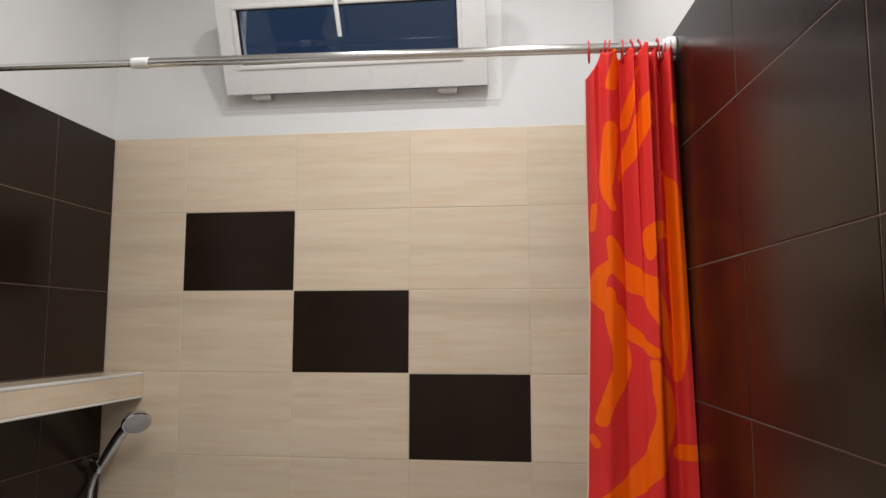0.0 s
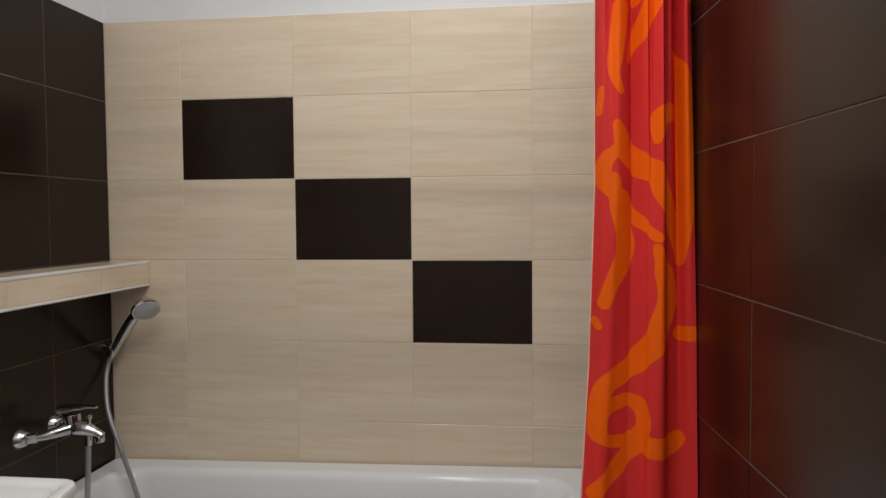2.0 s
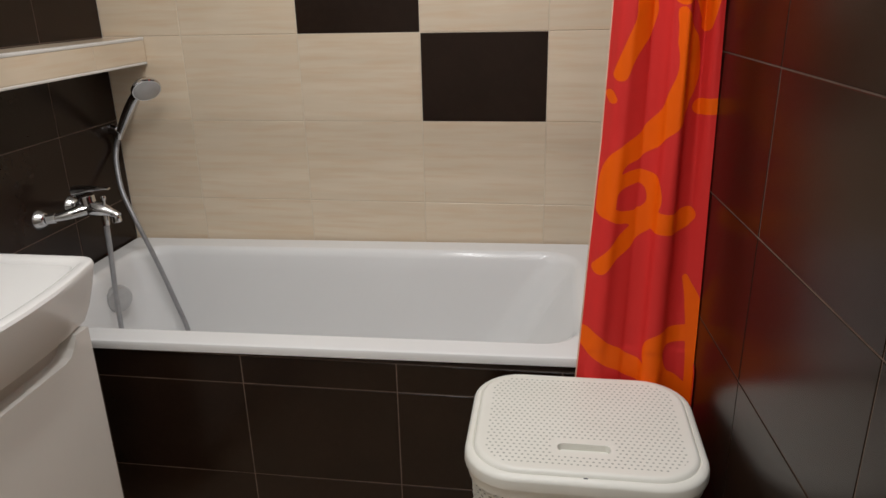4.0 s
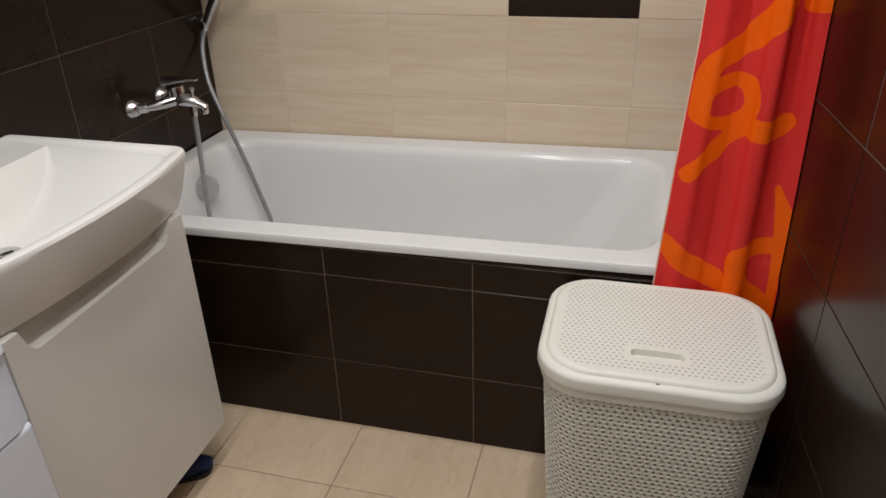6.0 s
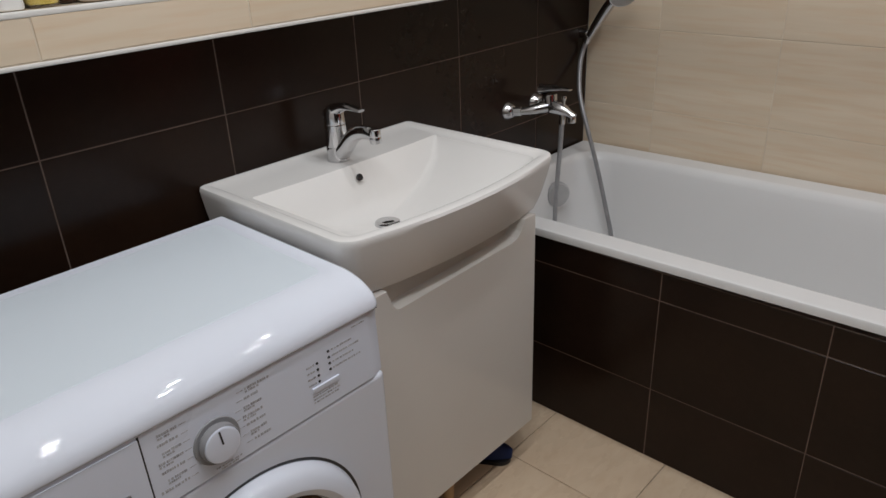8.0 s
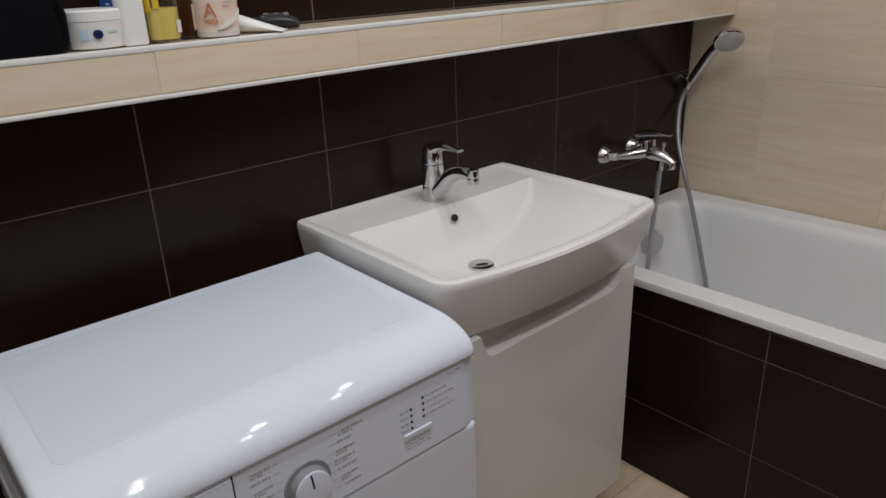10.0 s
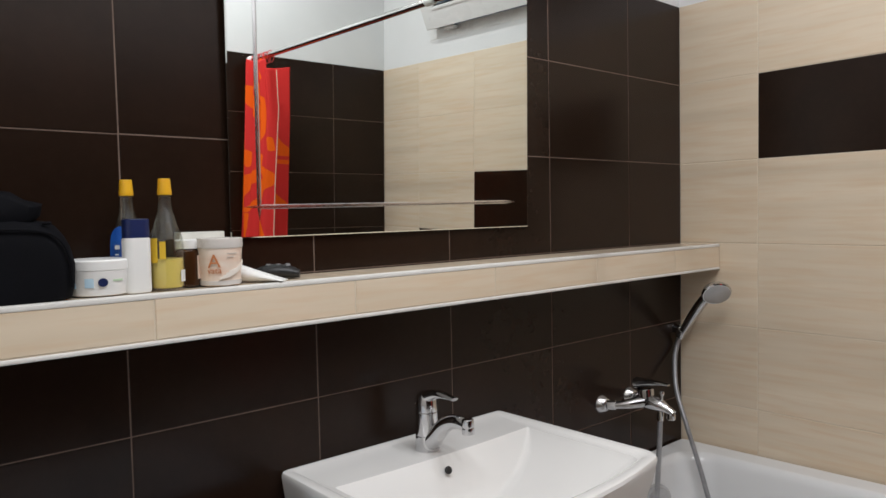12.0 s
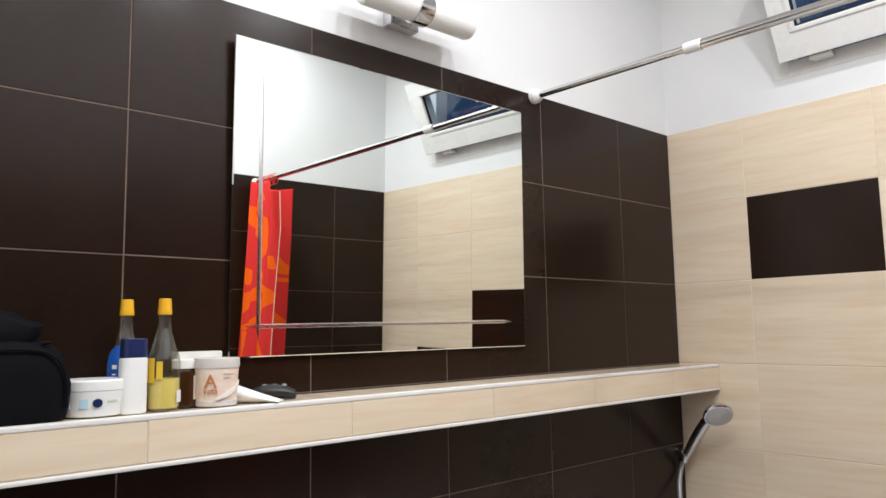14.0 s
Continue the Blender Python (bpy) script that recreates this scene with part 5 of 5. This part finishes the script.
vx, vy = 0.098, -1.751
vat = thing("cotton_tub", "translucent plastic tub with peach label and printed lettering", "tub", (vx, vy, S0))
part("tub_body", cylinder_at(vx, vy, [(0, 0), (0.033, 0), (0.0355, 0.002), (0.0395, 0.068), (0.0395, 0.070), (0, 0.070)], 48), M_PEACH, vat, "peach printed wall")
part("rim", cylinder_at(vx, vy, [(0.034, 0.068), (0.0405, 0.068), (0.0412, 0.071), (0.0410, 0.084), (0.0395, 0.086), (0.034, 0.086), (0.034, 0.068)], 48), M_CLOUDY, vat, "cloudy plastic rim")
part("cotton", cylinder_at(vx, vy, [(0, 0.0705), (0.033, 0.0705), (0.031, 0.078), (0.015, 0.082), (0, 0.083)], 32), M_WPLASTIC, vat)
part("base_band", patch(vx, vy, 0.0362, VIEW - 88, VIEW + 88, S0 + 0.002, S0 + 0.010, 0.0012), M_CLOUDY, vat)
lettering("A", 0.034, vx, vy, 0.0392, VIEW - 22, S0 + 0.034, vat, M_RUST, "large rust-brown letter")
lettering("vata", 0.0155, vx, vy, 0.0380, VIEW - 22, S0 + 0.0235, vat, M_RUST, "rust-brown lettering")
for k in range(4):
    part("printed_stripe", patch(vx, vy, 0.0390, VIEW - 8 + 8 * k, VIEW + 76, S0 + 0.013 + 0.004 * k, S0 + 0.0165 + 0.004 * k, 0.0009, 14, 0.026 - 0.003 * k), M_STRIPE, vat, "pale curved stripe")
for k in range(2):
    part("printed_line", patch(vx, vy, 0.0394, VIEW + 12, VIEW + 42 - 12 * k, S0 + 0.058 - 0.006 * k, S0 + 0.0590 - 0.006 * k, 0.0008), M_CLOUDY, vat)

# squeezed tube lying on its side
ct = thing("cream_tube", "white squeezed cream tube lying flat", "tube", (0.095, -1.69, S0))
rings = []
for k in range(13):
    t = k / 12
    w, h = 0.018 + 0.004 * t, 0.0165 * (1 - t) + 0.0014
    c = Vector((0.070 + 0.066 * t, -1.708 + 0.068 * t, S0 + 0.0005 + h))
    side = Vector((-0.73, 0.68, 0))
    rings.append([tuple(c + side * (w * math.cos(2 * math.pi * i / 18)) + Vector((0, 0, h * math.sin(2 * math.pi * i / 18)))) for i in range(18)])
part("tube_body", loft(rings, cap_first=True), M_WPLASTIC, ct)
part("tube_cap", rod_mesh((0.0705, -1.7075, S0 + 0.0175), (0.055, -1.7235, S0 + 0.0175), 0.0165, 0.0155), M_WPLASTIC, ct)

# dark hand-held gadget
gd = thing("key_remote", "dark grey plastic remote key lying on the shelf", "remote", (0.075, -1.62, S0))
rings = []
for k in range(11):
    t = k / 10
    s = math.sin(math.pi * (0.08 + 0.84 * t)) ** 0.45
    c = Vector((0.040 + 0.050 * t, -1.660 + 0.078 * t, S0 + 0.0005 + 0.0140 * s))
    side = Vector((-0.81, 0.59, 0))
    rings.append([tuple(c + side * (0.023 * s * math.cos(2 * math.pi * i / 18)) + Vector((0, 0, 0.0140 * s * math.sin(2 * math.pi * i / 18)))) for i in range(18)])
part("shell", loft(rings, cap_first=True), M_BLACK, gd)
for k, t in enumerate((0.35, 0.55, 0.75)):
    c = (0.040 + 0.050 * t, -1.660 + 0.078 * t, S0 + 0.0270)
    part("button", lathe([(0, 0.002), (0.005, 0.0015), (0.006, -0.002), (0, -0.002)], 16, None, Matrix.Translation(c)), M_GREYP, gd)


# ---- tiles, one by one ----
GAP = 0.0024
TILES = {}


def tile(parent, w, h, material, m, thick=0.0045):
    """One tile: its mesh is shared by all of that size. Local x is the width, y the height, z the way out of the wall."""
    key = (round(w, 4), round(h, 4), material.name)
    if key not in TILES:
        e, x, y = 0.0011, w / 2 - GAP / 2, h / 2 - GAP / 2
        v = [(sx * x, sy * y, -thick) for sx, sy in ((-1, -1), (1, -1), (1, 1), (-1, 1))]
        v += [(sx * x, sy * y, -e) for sx, sy in ((-1, -1), (1, -1), (1, 1), (-1, 1))]
        v += [(sx * (x - e), sy * (y - e), 0) for sx, sy in ((-1, -1), (1, -1), (1, 1), (-1, 1))]
        f = [(0, 1, 5, 4), (1, 2, 6, 5), (2, 3, 7, 6), (3, 0, 4, 7), (4, 5, 9, 8), (5, 6, 10, 9), (6, 7, 11, 10), (7, 4, 8, 11), (8, 9, 10, 11)]
        me = bpy.data.meshes.new("tile")
        me.from_pydata(v, [], f)
        me.materials.append(material)
        TILES[key] = me
    ob = new("tile", TILES[key])
    ob.parent = parent
    ob.matrix_parent_inverse = parent.matrix_world.inverted()
    wob = random.Random(len(bpy.data.objects))
    ob.matrix_basis = m @ pose(0, 0, wob.uniform(-0.0002, 0.0002), wob.uniform(-0.12, 0.12), wob.uniform(-0.10, 0.10), 0)
    return ob


ON_BACK = Matrix(((1, 0, 0, 0), (0, 0, -1, 0), (0, 1, 0, 0), (0, 0, 0, 1)))
ON_LEFT = Matrix(((0, 0, 1, 0), (1, 0, 0, 0), (0, 1, 0, 0), (0, 0, 0, 1)))
ON_RIGHT = Matrix(((0, 0, -1, 0), (-1, 0, 0, 0), (0, 1, 0, 0), (0, 0, 0, 1)))
FLAT = Matrix.Identity(4)


def spans(lines):
    return [((a + b) / 2, b - a) for a, b in zip(lines, lines[1:]) if b - a > 0.01]


BACKX = [0.0, 0.277, 0.6735, 1.072, 1.470, wall_x(0) + 0.003]
DARK_TILES = {(1, 1.574), (2, 1.299), (3, 1.022)}
for (z0, z1) in zip(ROWZ, ROWZ[1:]):
    if z1 < 0.58:
        continue
    for c, (xc, w) in enumerate(spans(BACKX)):
        mt = M_DARK if (c, z0) in DARK_TILES else M_CREAM
        tile(wall_back, w, z1 - z0, mt, Matrix.Translation((xc, 0, (z0 + z1) / 2)) @ ON_BACK)
LEFTY = [FY, -2.682, -2.286, -1.889, -1.493, -1.098, -0.704, -0.311, 0.0]
for (z0, z1) in zip(ROWZ, ROWZ[1:]):
    for (yc, w) in spans(LEFTY):
        tile(wall_left, w, z1 - z0, M_DARK, Matrix.Translation((0, yc, (z0 + z1) / 2)) @ ON_LEFT)
RIGHTY = [FY, -2.320, -1.922, -1.520, -1.102, -0.703, -0.302, 0.0]
for (z0, z1) in zip(ROWZ, ROWZ[1:]):
    for (yc, w) in spans(RIGHTY):
        tile(wall_right, w, z1 - z0, M_DARK, SLANT @ Matrix.Translation((RX, yc, (z0 + z1) / 2)) @ ON_RIGHT)
for (z0, z1) in ((0.0, 0.225), (0.225, 0.498), (0.498, 0.577)):
    for (xc, w) in spans([0.0, 0.337, 0.734, 1.131, 1.528, RX - 0.02]):
        tile(apron, w, z1 - z0, M_DARK, Matrix.Translation((xc, APY, (z0 + z1) / 2)) @ ON_BACK)
for (xc, w) in spans([0.0, 0.080, 0.440, 0.800, 1.160, 1.520, OUT - 0.02]):
    for (yc, h) in spans([FY, -2.836, -2.476, -2.116, -1.756, -1.396, -1.036, -0.676, -0.3]):
        tile(floor, w, h, M_FLOOR, Matrix.Translation((xc, yc, 0.0)))
for (yc, w) in spans([FY + 0.01, -2.688, -2.288, -1.889, -1.488, -1.085, -0.685, -0.285, -0.003]):
    tile(shelf, w, SHT - SHB - 0.017, M_CREAM, Matrix.Translation((SHX - 0.0005, yc, (SHT + SHB) / 2)) @ ON_LEFT, 0.006)
    tile(shelf, SHX - 0.016, w, M_CREAM, Matrix.Translation(((SHX - 0.013) / 2, yc, SHT - 0.0012)), 0.006)
